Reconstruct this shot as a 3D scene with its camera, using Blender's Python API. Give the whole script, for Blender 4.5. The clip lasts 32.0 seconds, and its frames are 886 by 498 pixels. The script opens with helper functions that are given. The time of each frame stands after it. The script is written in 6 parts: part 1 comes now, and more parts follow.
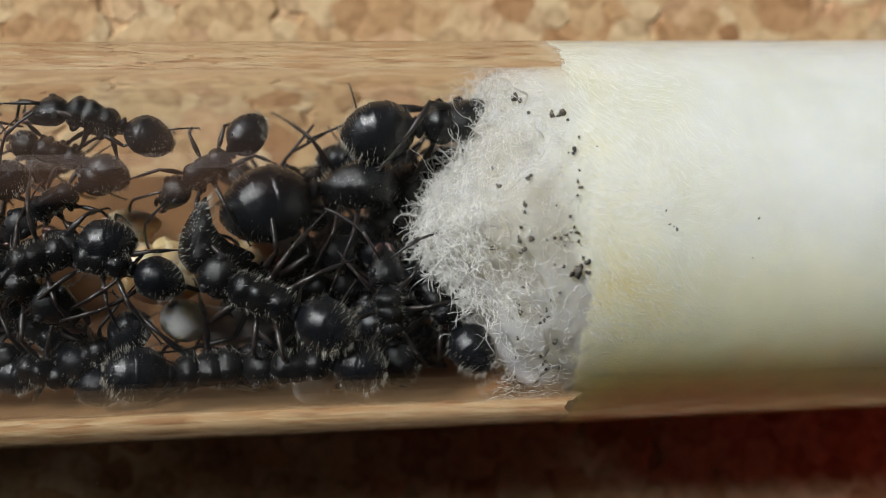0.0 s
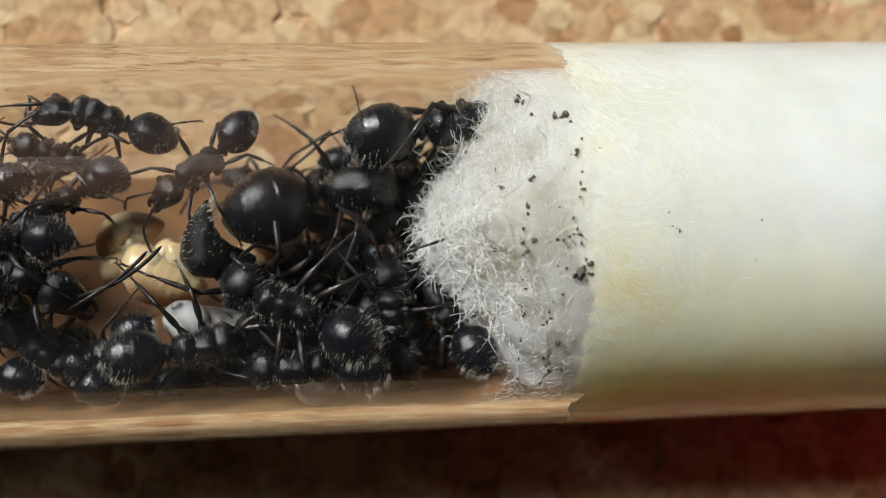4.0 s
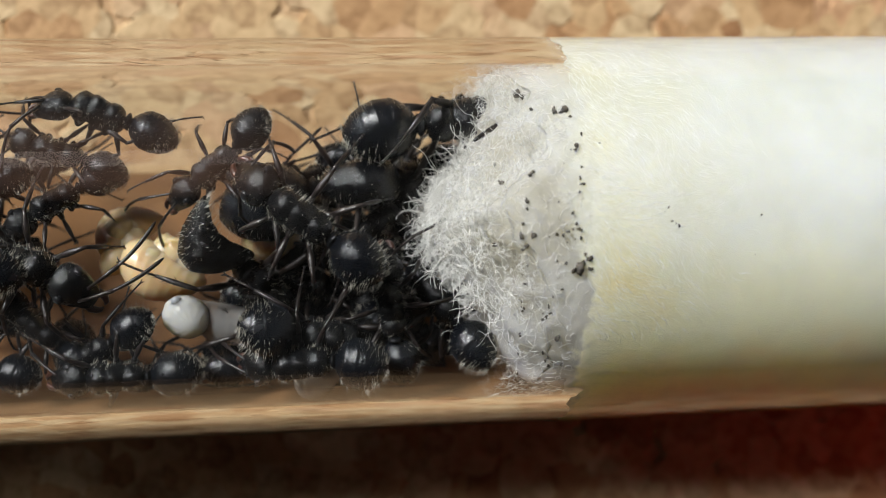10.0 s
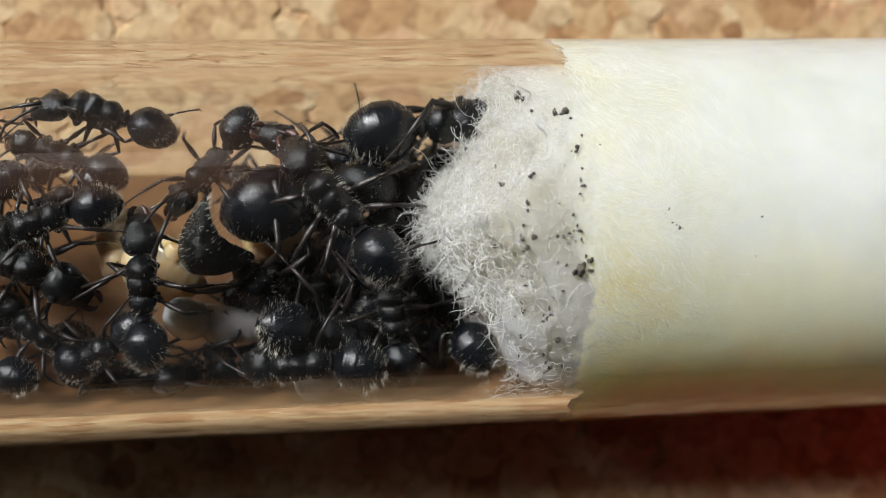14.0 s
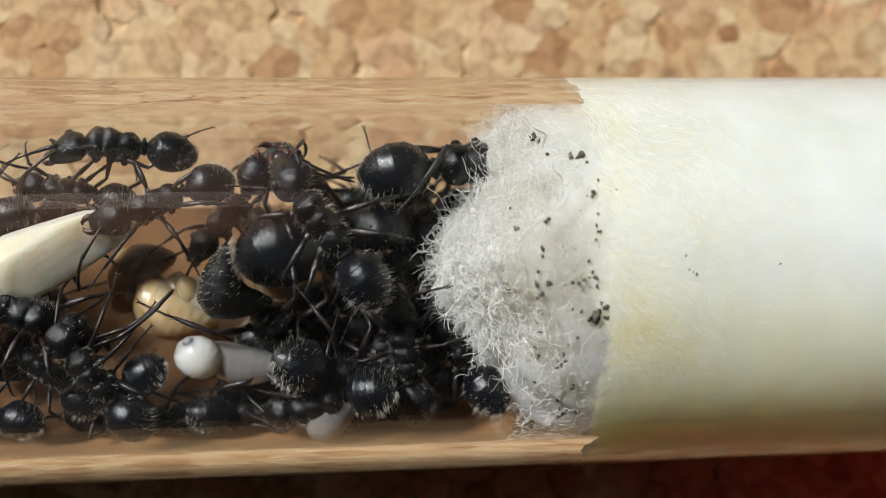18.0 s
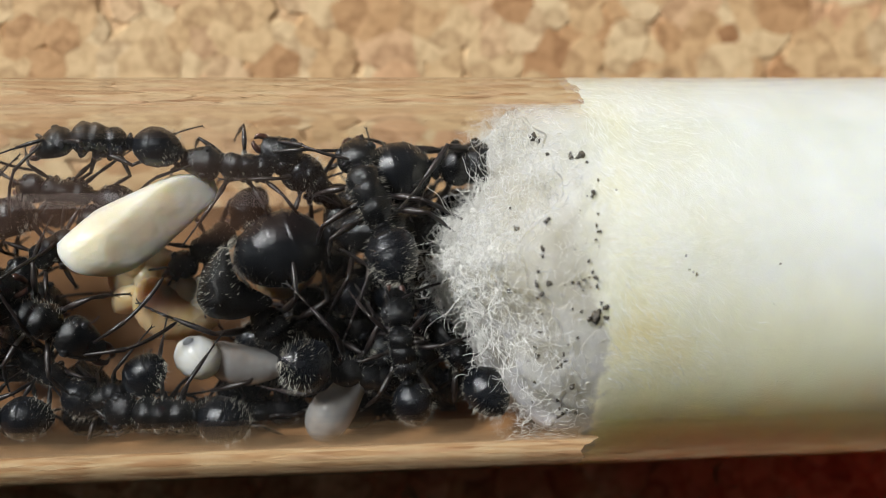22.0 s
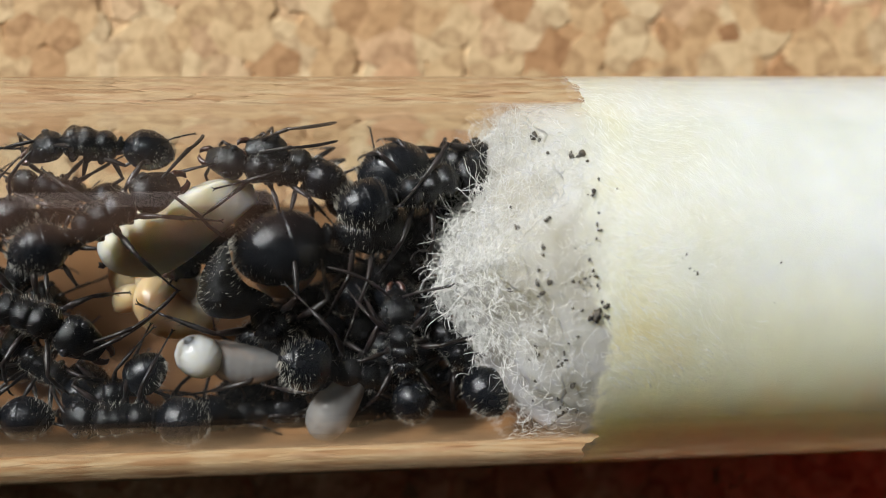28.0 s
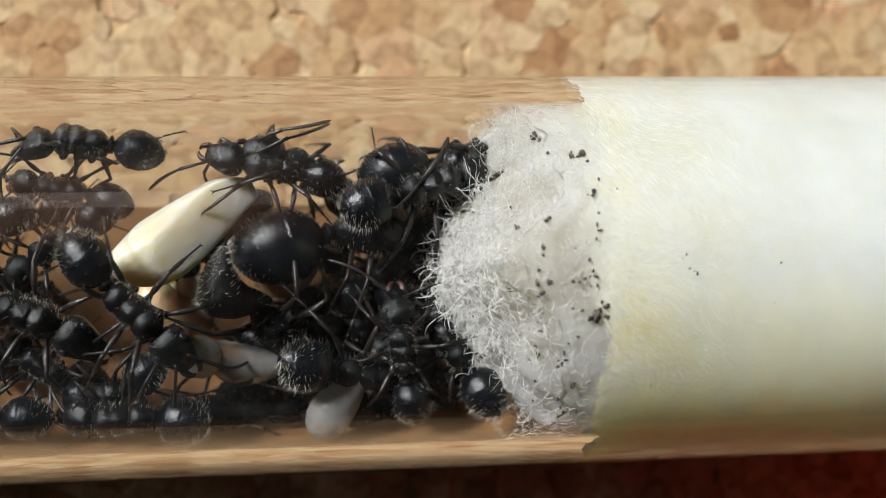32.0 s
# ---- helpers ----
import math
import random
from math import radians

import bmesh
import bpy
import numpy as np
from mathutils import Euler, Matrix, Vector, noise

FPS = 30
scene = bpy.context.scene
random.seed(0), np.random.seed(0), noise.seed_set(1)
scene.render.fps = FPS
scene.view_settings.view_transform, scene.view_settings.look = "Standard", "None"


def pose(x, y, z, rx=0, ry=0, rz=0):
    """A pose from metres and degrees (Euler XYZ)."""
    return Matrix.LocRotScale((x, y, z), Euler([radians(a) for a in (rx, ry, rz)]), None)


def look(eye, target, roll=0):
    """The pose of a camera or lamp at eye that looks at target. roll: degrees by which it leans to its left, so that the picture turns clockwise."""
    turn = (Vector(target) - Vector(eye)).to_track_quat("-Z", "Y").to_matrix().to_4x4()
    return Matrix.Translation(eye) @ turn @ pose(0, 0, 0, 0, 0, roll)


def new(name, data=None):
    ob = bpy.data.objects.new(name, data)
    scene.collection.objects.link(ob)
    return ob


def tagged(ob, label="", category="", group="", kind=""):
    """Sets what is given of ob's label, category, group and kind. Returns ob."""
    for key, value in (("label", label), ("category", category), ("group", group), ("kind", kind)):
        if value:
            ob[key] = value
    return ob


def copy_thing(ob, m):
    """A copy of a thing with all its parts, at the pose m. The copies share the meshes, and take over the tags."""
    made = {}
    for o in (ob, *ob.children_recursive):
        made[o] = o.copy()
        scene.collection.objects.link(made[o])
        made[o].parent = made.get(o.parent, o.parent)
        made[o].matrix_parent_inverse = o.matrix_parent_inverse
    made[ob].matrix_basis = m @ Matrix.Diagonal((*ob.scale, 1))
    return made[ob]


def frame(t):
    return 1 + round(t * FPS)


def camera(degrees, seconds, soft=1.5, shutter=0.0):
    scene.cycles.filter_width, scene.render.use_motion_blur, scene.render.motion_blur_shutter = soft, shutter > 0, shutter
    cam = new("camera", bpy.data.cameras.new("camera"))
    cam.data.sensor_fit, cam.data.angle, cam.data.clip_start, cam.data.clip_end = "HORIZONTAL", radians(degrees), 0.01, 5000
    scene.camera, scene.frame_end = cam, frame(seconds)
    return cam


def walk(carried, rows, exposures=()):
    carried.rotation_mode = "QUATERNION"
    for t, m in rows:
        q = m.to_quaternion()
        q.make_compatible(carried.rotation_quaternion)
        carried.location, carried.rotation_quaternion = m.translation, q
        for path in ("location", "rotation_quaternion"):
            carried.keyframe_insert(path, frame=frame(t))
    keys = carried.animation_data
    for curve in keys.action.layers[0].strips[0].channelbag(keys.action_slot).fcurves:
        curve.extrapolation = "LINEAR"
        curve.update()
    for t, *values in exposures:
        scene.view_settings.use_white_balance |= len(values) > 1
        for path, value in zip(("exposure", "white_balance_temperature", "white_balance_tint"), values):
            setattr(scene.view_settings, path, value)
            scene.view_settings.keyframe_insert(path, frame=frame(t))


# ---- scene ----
MM = 0.001

# ---- camera: held over the tube, looking down with a slight lean ----
cam = camera(45, 32.0, soft=0.6)
cam.data.dof.use_dof = True
cam.data.dof.focus_distance = 40.6 * MM
cam.data.dof.aperture_fstop = 38.0
EYE = pose(-5.181 * MM, -0.546 * MM, 52.467 * MM, 0.088, -6.604, -1.481)
# small tremor of the stand: seconds, tilt and swing in degrees
walk(cam, [(t, EYE @ pose(0, 0, 0, a, b, 0)) for t, a, b in [
    (0, 0.061, -0.151), (0.5, 0, -0.121), (1, 0.03, 0), (2, 0.061, 0), (3, 0.121, 0), (3.5, 0.151, 0),
    (5.5, 0.061, 0), (6, 0, 0), (9, -0.015, 0), (9.5, -0.121, -0.061), (10, -0.121, -0.03), (10.5, -0.091, 0),
    (11, -0.03, 0), (14, -0.03, 0), (14.5, 0.061, -0.03), (16, 0.091, -0.182), (23.5, 0.091, -0.182),
    (24, 0, -0.182), (25, -0.061, -0.182), (25.5, 0.03, -0.151), (32, 0.03, -0.151)]],
     exposures=[(0, -0.24), (0.3, -0.2), (0.8, 0.0), (32, 0.0)])

# ---- light: one window beside the table ----
# daylight passes the glass straight to what lies inside, so it is not counted again as caustics
scene.cycles.caustics_refractive = False
scene.cycles.caustics_reflective = False
world = bpy.data.worlds.new("world")
world.use_nodes = True
scene.world = world
wn, wl = world.node_tree.nodes, world.node_tree.links
sky = wn.new("ShaderNodeTexSky")
sky.sky_type, sky.sun_disc, sky.sun_elevation, sky.sun_rotation = "NISHITA", False, radians(40), radians(-20)
wl.new(sky.outputs[0], wn["Background"].inputs[0])
wn["Background"].inputs[1].default_value = 0.06
WIN_X, WIN_Y, WIN_Z, WIN_W, WIN_H = -1.00, 0.90, 1.07, 0.44, 0.50
day = bpy.data.lights.new("window_daylight", "AREA")
day.shape, day.size, day.size_y, day.energy, day.color = "RECTANGLE", WIN_W - 0.04, WIN_H - 0.04, 56.0, (0.985, 1.0, 1.005)
lamp = new("window_daylight", day)
lamp.matrix_world = look((WIN_X - 0.02, WIN_Y, WIN_Z), (0, 0.35, 0.4))

# unseen reddish lamp, added for the hazy band reflected in the glass
haze_light = bpy.data.lights.new("window_glow", "AREA")
haze_light.shape, haze_light.size, haze_light.size_y, haze_light.energy, haze_light.color = "RECTANGLE", 0.66, 0.34, 0.085, (1.0, 0.55, 0.46)
lamp2 = new("window_glow", haze_light)
lamp2.matrix_world = pose(-0.40, 1.62, 1.62, -90, 0, 0)

# ---- materials ----


def material(name, base, rough=0.5, metal=0.0, spec=0.5):
    m = bpy.data.materials.new(name)
    m.use_nodes = True
    nt = m.node_tree
    p = nt.nodes["Principled BSDF"]
    p.inputs["Base Color"].default_value = (*base, 1)
    p.inputs["Roughness"].default_value = rough
    p.inputs["Metallic"].default_value = metal
    p.inputs["Specular IOR Level"].default_value = spec
    return m, nt, p


def noise_node(nt, scale, detail=4.0, rough=0.55, kind="ShaderNodeTexNoise", coords="Object"):
    tc = nt.nodes.new("ShaderNodeTexCoord")
    n = nt.nodes.new(kind)
    n.inputs["Scale"].default_value = scale
    if kind == "ShaderNodeTexNoise":
        n.inputs["Detail"].default_value = detail
        n.inputs["Roughness"].default_value = rough
    nt.links.new(tc.outputs[coords], n.inputs["Vector"])
    return n


def ramp(nt, src, stops):
    r = nt.nodes.new("ShaderNodeValToRGB")
    el = r.color_ramp.elements
    while len(el) < len(stops):
        el.new(0.5)
    for e, (at, c) in zip(el, stops):
        e.position, e.color = at, (*c, 1)
    nt.links.new(src, r.inputs[0])
    return r


def bump(nt, p, src, strength, dist):
    b = nt.nodes.new("ShaderNodeBump")
    b.inputs["Strength"].default_value = strength
    b.inputs["Distance"].default_value = dist
    nt.links.new(src, b.inputs["Height"])
    nt.links.new(b.outputs[0], p.inputs["Normal"])
    return b


def mixed(nt, kind, fac, a, b):
    m = nt.nodes.new("ShaderNodeMix")
    m.data_type, m.blend_type = "RGBA", kind
    for sock, v in ((m.inputs[0], fac), (m.inputs[6], a), (m.inputs[7], b)):
        if isinstance(v, (int, float)):
            sock.default_value = v
        elif isinstance(v, tuple):
            sock.default_value = (*v, 1)
        else:
            nt.links.new(v, sock)
    return m.outputs[2]


def chitin(name, base, warm, rough, pits=2600, deep=0.00007, down=0.16):
    """Black insect skin: fine pits and wrinkles, gloss broken by wear, and a thin down of hairs."""
    m, nt, p = material(name, base, rough, 0.0, 0.5)
    big = noise_node(nt, 900, 3)
    fine = noise_node(nt, pits, 6, 0.7)
    r = ramp(nt, big.outputs[0], [(0.35, base), (0.75, warm)])
    nt.links.new(r.outputs[0], p.inputs["Base Color"])
    wear = noise_node(nt, 1500, 4, 0.6)
    rr = nt.nodes.new("ShaderNodeMapRange")
    rr.inputs[1].default_value, rr.inputs[2].default_value = 0.3, 0.7
    rr.inputs[3].default_value, rr.inputs[4].default_value = rough - 0.05, rough + 0.16
    nt.links.new(wear.outputs[0], rr.inputs[0])
    nt.links.new(rr.outputs[0], p.inputs["Roughness"])
    bump(nt, p, fine.outputs[0], 0.6, deep)
    p.inputs["Sheen Weight"].default_value = down
    p.inputs["Sheen Roughness"].default_value = 0.38
    p.inputs["Sheen Tint"].default_value = (0.72, 0.84, 1.0, 1)
    return m


BLACK = chitin("black_cuticle", (0.003, 0.0035, 0.0045), (0.007, 0.007, 0.007), 0.15, 2000, 0.00016, 0.02)
BELLY = chitin("belly_cuticle", (0.003, 0.004, 0.006), (0.006, 0.007, 0.009), 0.15, 2600, 0.00007, 0.03)
ROUGH_BELLY = chitin("pitted_cuticle", (0.003, 0.003, 0.0035), (0.007, 0.007, 0.007), 0.12, 2200, 0.00035, 0.01)
LIMB = chitin("limb_cuticle", (0.005, 0.004, 0.004), (0.020, 0.011, 0.008), 0.32, 3000, 0.00005, 0.03)
JAW = chitin("jaw_cuticle", (0.03, 0.010, 0.006), (0.10, 0.028, 0.010), 0.28)
EYE_MAT = chitin("eye_surface", (0.010, 0.010, 0.011), (0.016, 0.016, 0.017), 0.18)
HAIR, nt, p = material("pale_bristle", (0.46, 0.43, 0.36), 0.4)
GLASS, nt, p = material("clear_glass", (0.985, 0.99, 0.985), 0.0)
p.inputs["Transmission Weight"].default_value = 1.0
p.inputs["IOR"].default_value = 1.5


# floor dirt, made dense enough to keep daylight off the cork behind
GRIME_SHADE, nt, p = material("grime", (0.20, 0.09, 0.035), 0.6, 0.0, 0.3)
g1 = noise_node(nt, 230, 5, 0.6)
g2 = noise_node(nt, 1500, 4)
nt.links.new(ramp(nt, g1.outputs[0], [(0.35, (0.42, 0.21, 0.085)), (0.65, (0.27, 0.145, 0.07))]).outputs[0], p.inputs["Base Color"])
gm = nt.nodes.new("ShaderNodeMapRange")
gm.inputs[1].default_value, gm.inputs[2].default_value, gm.inputs[3].default_value, gm.inputs[4].default_value = 0.3, 0.62, 0.86, 0.985
nt.links.new(g1.outputs[0], gm.inputs[0])
thin = nt.nodes.new("ShaderNodeAttribute")
thin.attribute_name = "thickness"
gt = nt.nodes.new("ShaderNodeMath")
gt.operation = "MULTIPLY"
nt.links.new(gm.outputs[0], gt.inputs[0])
nt.links.new(thin.outputs["Fac"], gt.inputs[1])
nt.links.new(gt.outputs[0], p.inputs["Alpha"])
bump(nt, p, g2.outputs[0], 0.4, 0.0001)


def film_material(name, base, least, most):
    """A patchy thin film that its mesh's thickness fades out."""
    m, nt, p = material(name, base, 0.7, 0.0, 0.2)
    span = nt.nodes.new("ShaderNodeMapRange")
    span.inputs[1].default_value, span.inputs[2].default_value, span.inputs[3].default_value, span.inputs[4].default_value = 0.35, 0.7, least, most
    nt.links.new(noise_node(nt, 420, 5, 0.65).outputs[0], span.inputs[0])
    thin = nt.nodes.new("ShaderNodeAttribute")
    thin.attribute_name = "thickness"
    both = nt.nodes.new("ShaderNodeMath")
    both.operation = "MULTIPLY"
    nt.links.new(span.outputs[0], both.inputs[0])
    nt.links.new(thin.outputs["Fac"], both.inputs[1])
    nt.links.new(both.outputs[0], p.inputs["Alpha"])
    return m


PALE_FILM = film_material("pale_glass_film", (0.62, 0.63, 0.63), 0.02, 0.10)
# brownish haze of a reflection in the glass, painted as a film
HAZE_FILM = film_material("reflection_haze", (0.36, 0.20, 0.13), 0.08, 0.22)


def fleece(name, base, tint, scale, deep, soak):
    m, nt, p = material(name, base, 0.85, 0.0, 0.2)
    big = noise_node(nt, scale, 5)
    tc = nt.nodes.new("ShaderNodeTexCoord")
    mp = nt.nodes.new("ShaderNodeMapping")
    mp.inputs["Scale"].default_value = (2200, 3300, 3300)
    mp.inputs["Rotation"].default_value = (0.5, 0.35, 0.5)
    nt.links.new(tc.outputs["Object"], mp.inputs[0])
    strands = nt.nodes.new("ShaderNodeTexNoise")
    strands.inputs["Scale"].default_value = 1.6
    strands.inputs["Detail"].default_value = 5
    strands.inputs["Distortion"].default_value = 2.4
    nt.links.new(mp.outputs[0], strands.inputs["Vector"])
    r = ramp(nt, big.outputs[0], [(0.36, base), (0.66, tint)])
    nt.links.new(r.outputs[0], p.inputs["Base Color"])
    bump(nt, p, strands.outputs[0], deep, 0.00025)
    p.inputs["Subsurface Weight"].default_value = soak
    p.inputs["Subsurface Radius"].default_value = (1.0, 0.9, 0.6)
    p.inputs["Subsurface Scale"].default_value = 0.0045
    return m


def wispy(m, amount):
    """Lets the cotton thin out to wisps where its mesh says so."""
    nt = m.node_tree
    at_edge = nt.nodes.new("ShaderNodeAttribute")
    at_edge.attribute_name = "thickness"
    tuft = noise_node(nt, 1900, 6, 0.7)
    span = nt.nodes.new("ShaderNodeMapRange")
    span.inputs[1].default_value, span.inputs[2].default_value, span.inputs[3].default_value, span.inputs[4].default_value = 0.3, 0.7, amount, -amount
    nt.links.new(tuft.outputs[0], span.inputs[0])
    both = nt.nodes.new("ShaderNodeMath")
    both.operation, both.use_clamp = "ADD", True
    nt.links.new(at_edge.outputs["Fac"], both.inputs[0])
    nt.links.new(span.outputs[0], both.inputs[1])
    nt.links.new(both.outputs[0], nt.nodes["Principled BSDF"].inputs["Alpha"])


COTTON = fleece("cotton_wool", (0.83, 0.825, 0.755), (0.83, 0.805, 0.66), 420, 0.13, 0.65)
wispy(COTTON, 0.35)
COTTON.node_tree.nodes["Principled BSDF"].inputs["Subsurface Scale"].default_value = 0.011
# the damp cotton: cream by the dry front, cooler towards the water, stained yellow along its lower side, with the
# cork's reflected tan painted in lowest
nt = COTTON.node_tree
p = nt.nodes["Principled BSDF"]
from_base = p.inputs["Base Color"].links[0].from_socket
tc = nt.nodes.new("ShaderNodeTexCoord")
wob = noise_node(nt, 300, 5, 0.6)
shift = nt.nodes.new("ShaderNodeVectorMath")
shift.operation = "MULTIPLY_ADD"
shift.inputs[1].default_value = (0.006, 0.004, 0.0)
nt.links.new(wob.outputs["Color"], shift.inputs[0])
nt.links.new(tc.outputs["Object"], shift.inputs[2])
xyz = nt.nodes.new("ShaderNodeSeparateXYZ")
nt.links.new(shift.outputs[0], xyz.inputs[0])


def along(src, lo, hi, stops):
    mr = nt.nodes.new("ShaderNodeMapRange")
    mr.inputs[1].default_value, mr.inputs[2].default_value = lo * MM, hi * MM
    nt.links.new(src, mr.inputs[0])
    return ramp(nt, mr.outputs[0], stops).outputs[0]


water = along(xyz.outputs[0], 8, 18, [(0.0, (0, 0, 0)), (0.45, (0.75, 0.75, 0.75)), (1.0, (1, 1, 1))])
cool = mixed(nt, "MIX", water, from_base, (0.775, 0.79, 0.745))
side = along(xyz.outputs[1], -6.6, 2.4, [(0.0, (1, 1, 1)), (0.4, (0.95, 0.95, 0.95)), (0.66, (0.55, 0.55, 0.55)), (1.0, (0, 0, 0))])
# yellow stain above; below it the cork's reflected tan is put into the colour
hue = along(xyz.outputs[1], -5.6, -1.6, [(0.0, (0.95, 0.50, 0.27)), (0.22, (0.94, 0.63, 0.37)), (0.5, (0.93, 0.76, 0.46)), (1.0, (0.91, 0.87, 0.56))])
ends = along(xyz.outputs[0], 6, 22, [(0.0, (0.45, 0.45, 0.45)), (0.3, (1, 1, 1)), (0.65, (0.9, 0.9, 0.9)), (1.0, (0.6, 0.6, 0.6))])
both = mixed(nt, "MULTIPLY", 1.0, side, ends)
stain_and_glow = mixed(nt, "MIX", both, cool, hue)
# combed strands show as fine streaks near the dry front
streak_at = nt.nodes.new("ShaderNodeMapping")
streak_at.inputs["Scale"].default_value, streak_at.inputs["Rotation"].default_value = (2300, 3600, 3600), (0.0, 0.0, 0.9)
nt.links.new(tc.outputs["Object"], streak_at.inputs[0])
streak = nt.nodes.new("ShaderNodeTexNoise")
streak.inputs["Scale"].default_value, streak.inputs["Detail"].default_value, streak.inputs["Distortion"].default_value = 1.0, 5, 3.2
nt.links.new(streak_at.outputs[0], streak.inputs["Vector"])
fine = ramp(nt, streak.outputs[0], [(0.34, (0.90, 0.90, 0.85)), (0.50, (0.975, 0.975, 0.96)), (0.62, (1, 1, 1))]).outputs[0]
faint = along(xyz.outputs[0], 8, 18, [(0.0, (1, 1, 1)), (0.6, (0.35, 0.35, 0.35)), (1.0, (0.05, 0.05, 0.05))])
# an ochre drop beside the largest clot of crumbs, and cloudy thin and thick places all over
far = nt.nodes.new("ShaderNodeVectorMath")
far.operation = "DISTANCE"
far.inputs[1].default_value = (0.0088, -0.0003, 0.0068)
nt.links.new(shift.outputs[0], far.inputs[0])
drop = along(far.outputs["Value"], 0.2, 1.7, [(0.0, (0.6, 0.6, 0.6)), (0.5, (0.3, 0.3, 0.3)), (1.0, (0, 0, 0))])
stain_and_glow = mixed(nt, "MIX", drop, stain_and_glow, (0.84, 0.70, 0.34))
cloud = noise_node(nt, 330, 6, 0.62)
thin_places = ramp(nt, cloud.outputs[0], [(0.32, (0.90, 0.90, 0.86)), (0.50, (0.97, 0.97, 0.955)), (0.66, (1.03, 1.03, 1.03))]).outputs[0]
stain_and_glow = mixed(nt, "MULTIPLY", 1.0, stain_and_glow, thin_places)
wet_base = mixed(nt, "MULTIPLY", faint, stain_and_glow, fine)
# the loose front is dry; it soaks up towards the water, gradually on the upper side and at a line on the lower one
dry_base = ramp(nt, noise_node(nt, 420, 5).outputs[0], [(0.36, (0.60, 0.585, 0.54)), (0.66, (0.45, 0.42, 0.35))]).outputs[0]
ragged = noise_node(nt, 1300, 6, 0.7)
lobes = noise_node(nt, 380, 4, 0.6)
xyz = nt.nodes.new("ShaderNodeSeparateXYZ")
nt.links.new(tc.outputs["Object"], xyz.inputs[0])


def math_node(op, a, b, clamp=False):
    n = nt.nodes.new("ShaderNodeMath")
    n.operation, n.use_clamp = op, clamp
    for sock, v in zip(n.inputs, (a, b)):
        if isinstance(v, (int, float)):
            sock.default_value = v
        else:
            nt.links.new(v, sock)
    return n.outputs[0]


upper = math_node("MULTIPLY_ADD", xyz.outputs[1], 220.0, True)
upper.node.inputs[2].default_value = 0.35
ease = math_node("MULTIPLY_ADD", upper, 1.9)
ease.node.inputs[2].default_value = 0.3
from_line = math_node("MULTIPLY", math_node("SUBTRACT", xyz.outputs[0], 0.0045), 1000.0)
jag = math_node("MULTIPLY", math_node("SUBTRACT", ragged.outputs[0], 0.5), 1.5)
lob = math_node("MULTIPLY", math_node("SUBTRACT", lobes.outputs[0], 0.5), 1.6)
damp = math_node("ADD", math_node("DIVIDE", math_node("ADD", math_node("ADD", from_line, jag), lob), ease), 0.75, True)
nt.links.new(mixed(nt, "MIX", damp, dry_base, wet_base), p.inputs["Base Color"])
FIBRE, nt, p = material("cotton_fibre", (0.93, 0.915, 0.87), 0.5, 0.0, 0.3)
PRESSED, nt, p = material("pressed_fibre", (0.93, 0.93, 0.88), 0.4, 0.0, 0.5)
SPECK, nt, p = material("dark_crumb", (0.035, 0.028, 0.022), 0.7)
rn = noise_node(nt, 6000)
nt.links.new(ramp(nt, rn.outputs[0], [(0.4, (0.04, 0.036, 0.03)), (0.7, (0.15, 0.12, 0.085))]).outputs[0], p.inputs["Base Color"])

GRUB, nt, p = material("grub_skin", (0.74, 0.53, 0.30), 0.34, 0.0, 0.5)
p.inputs["Subsurface Weight"].default_value = 0.9
p.inputs["Subsurface Radius"].default_value = (1.0, 0.75, 0.4)
p.inputs["Subsurface Scale"].default_value = 0.0012
bump(nt, p, noise_node(nt, 3500).outputs[0], 0.25, 0.00006)
GREY_GRUB, nt, p = material("glassy_grub_skin", (0.76, 0.73, 0.69), 0.14, 0.0, 0.5)
p.inputs["Transmission Weight"].default_value = 0.75
p.inputs["IOR"].default_value = 1.36
p.inputs["Subsurface Weight"].default_value = 0.4
p.inputs["Subsurface Radius"].default_value = (1.0, 0.9, 0.8)
p.inputs["Subsurface Scale"].default_value = 0.0014
bump(nt, p, noise_node(nt, 2500).outputs[0], 0.25, 0.00006)
PALE_GRUB, nt, p = material("pale_grub_skin", (0.80, 0.78, 0.71), 0.12, 0.0, 0.5)
p.inputs["Subsurface Weight"].default_value = 0.8
p.inputs["Subsurface Radius"].default_value = (1.0, 0.9, 0.7)
p.inputs["Subsurface Scale"].default_value = 0.0016
p.inputs["Transmission Weight"].default_value = 0.1
p.inputs["IOR"].default_value = 1.36
bump(nt, p, noise_node(nt, 1800).outputs[0], 0.3, 0.0001)
SILK, nt, p = material("cocoon_silk", (0.62, 0.57, 0.44), 0.36, 0.0, 0.35)
cn = noise_node(nt, 500, 4)
nt.links.new(ramp(nt, cn.outputs[0], [(0.35, (0.80, 0.72, 0.52)), (0.65, (0.87, 0.84, 0.74))]).outputs[0], p.inputs["Base Color"])
bump(nt, p, noise_node(nt, 2600, 5).outputs[0], 0.4, 0.00012)
p.inputs["Subsurface Weight"].default_value = 0.7
p.inputs["Subsurface Radius"].default_value = (1.0, 0.8, 0.45)
p.inputs["Subsurface Scale"].default_value = 0.0012


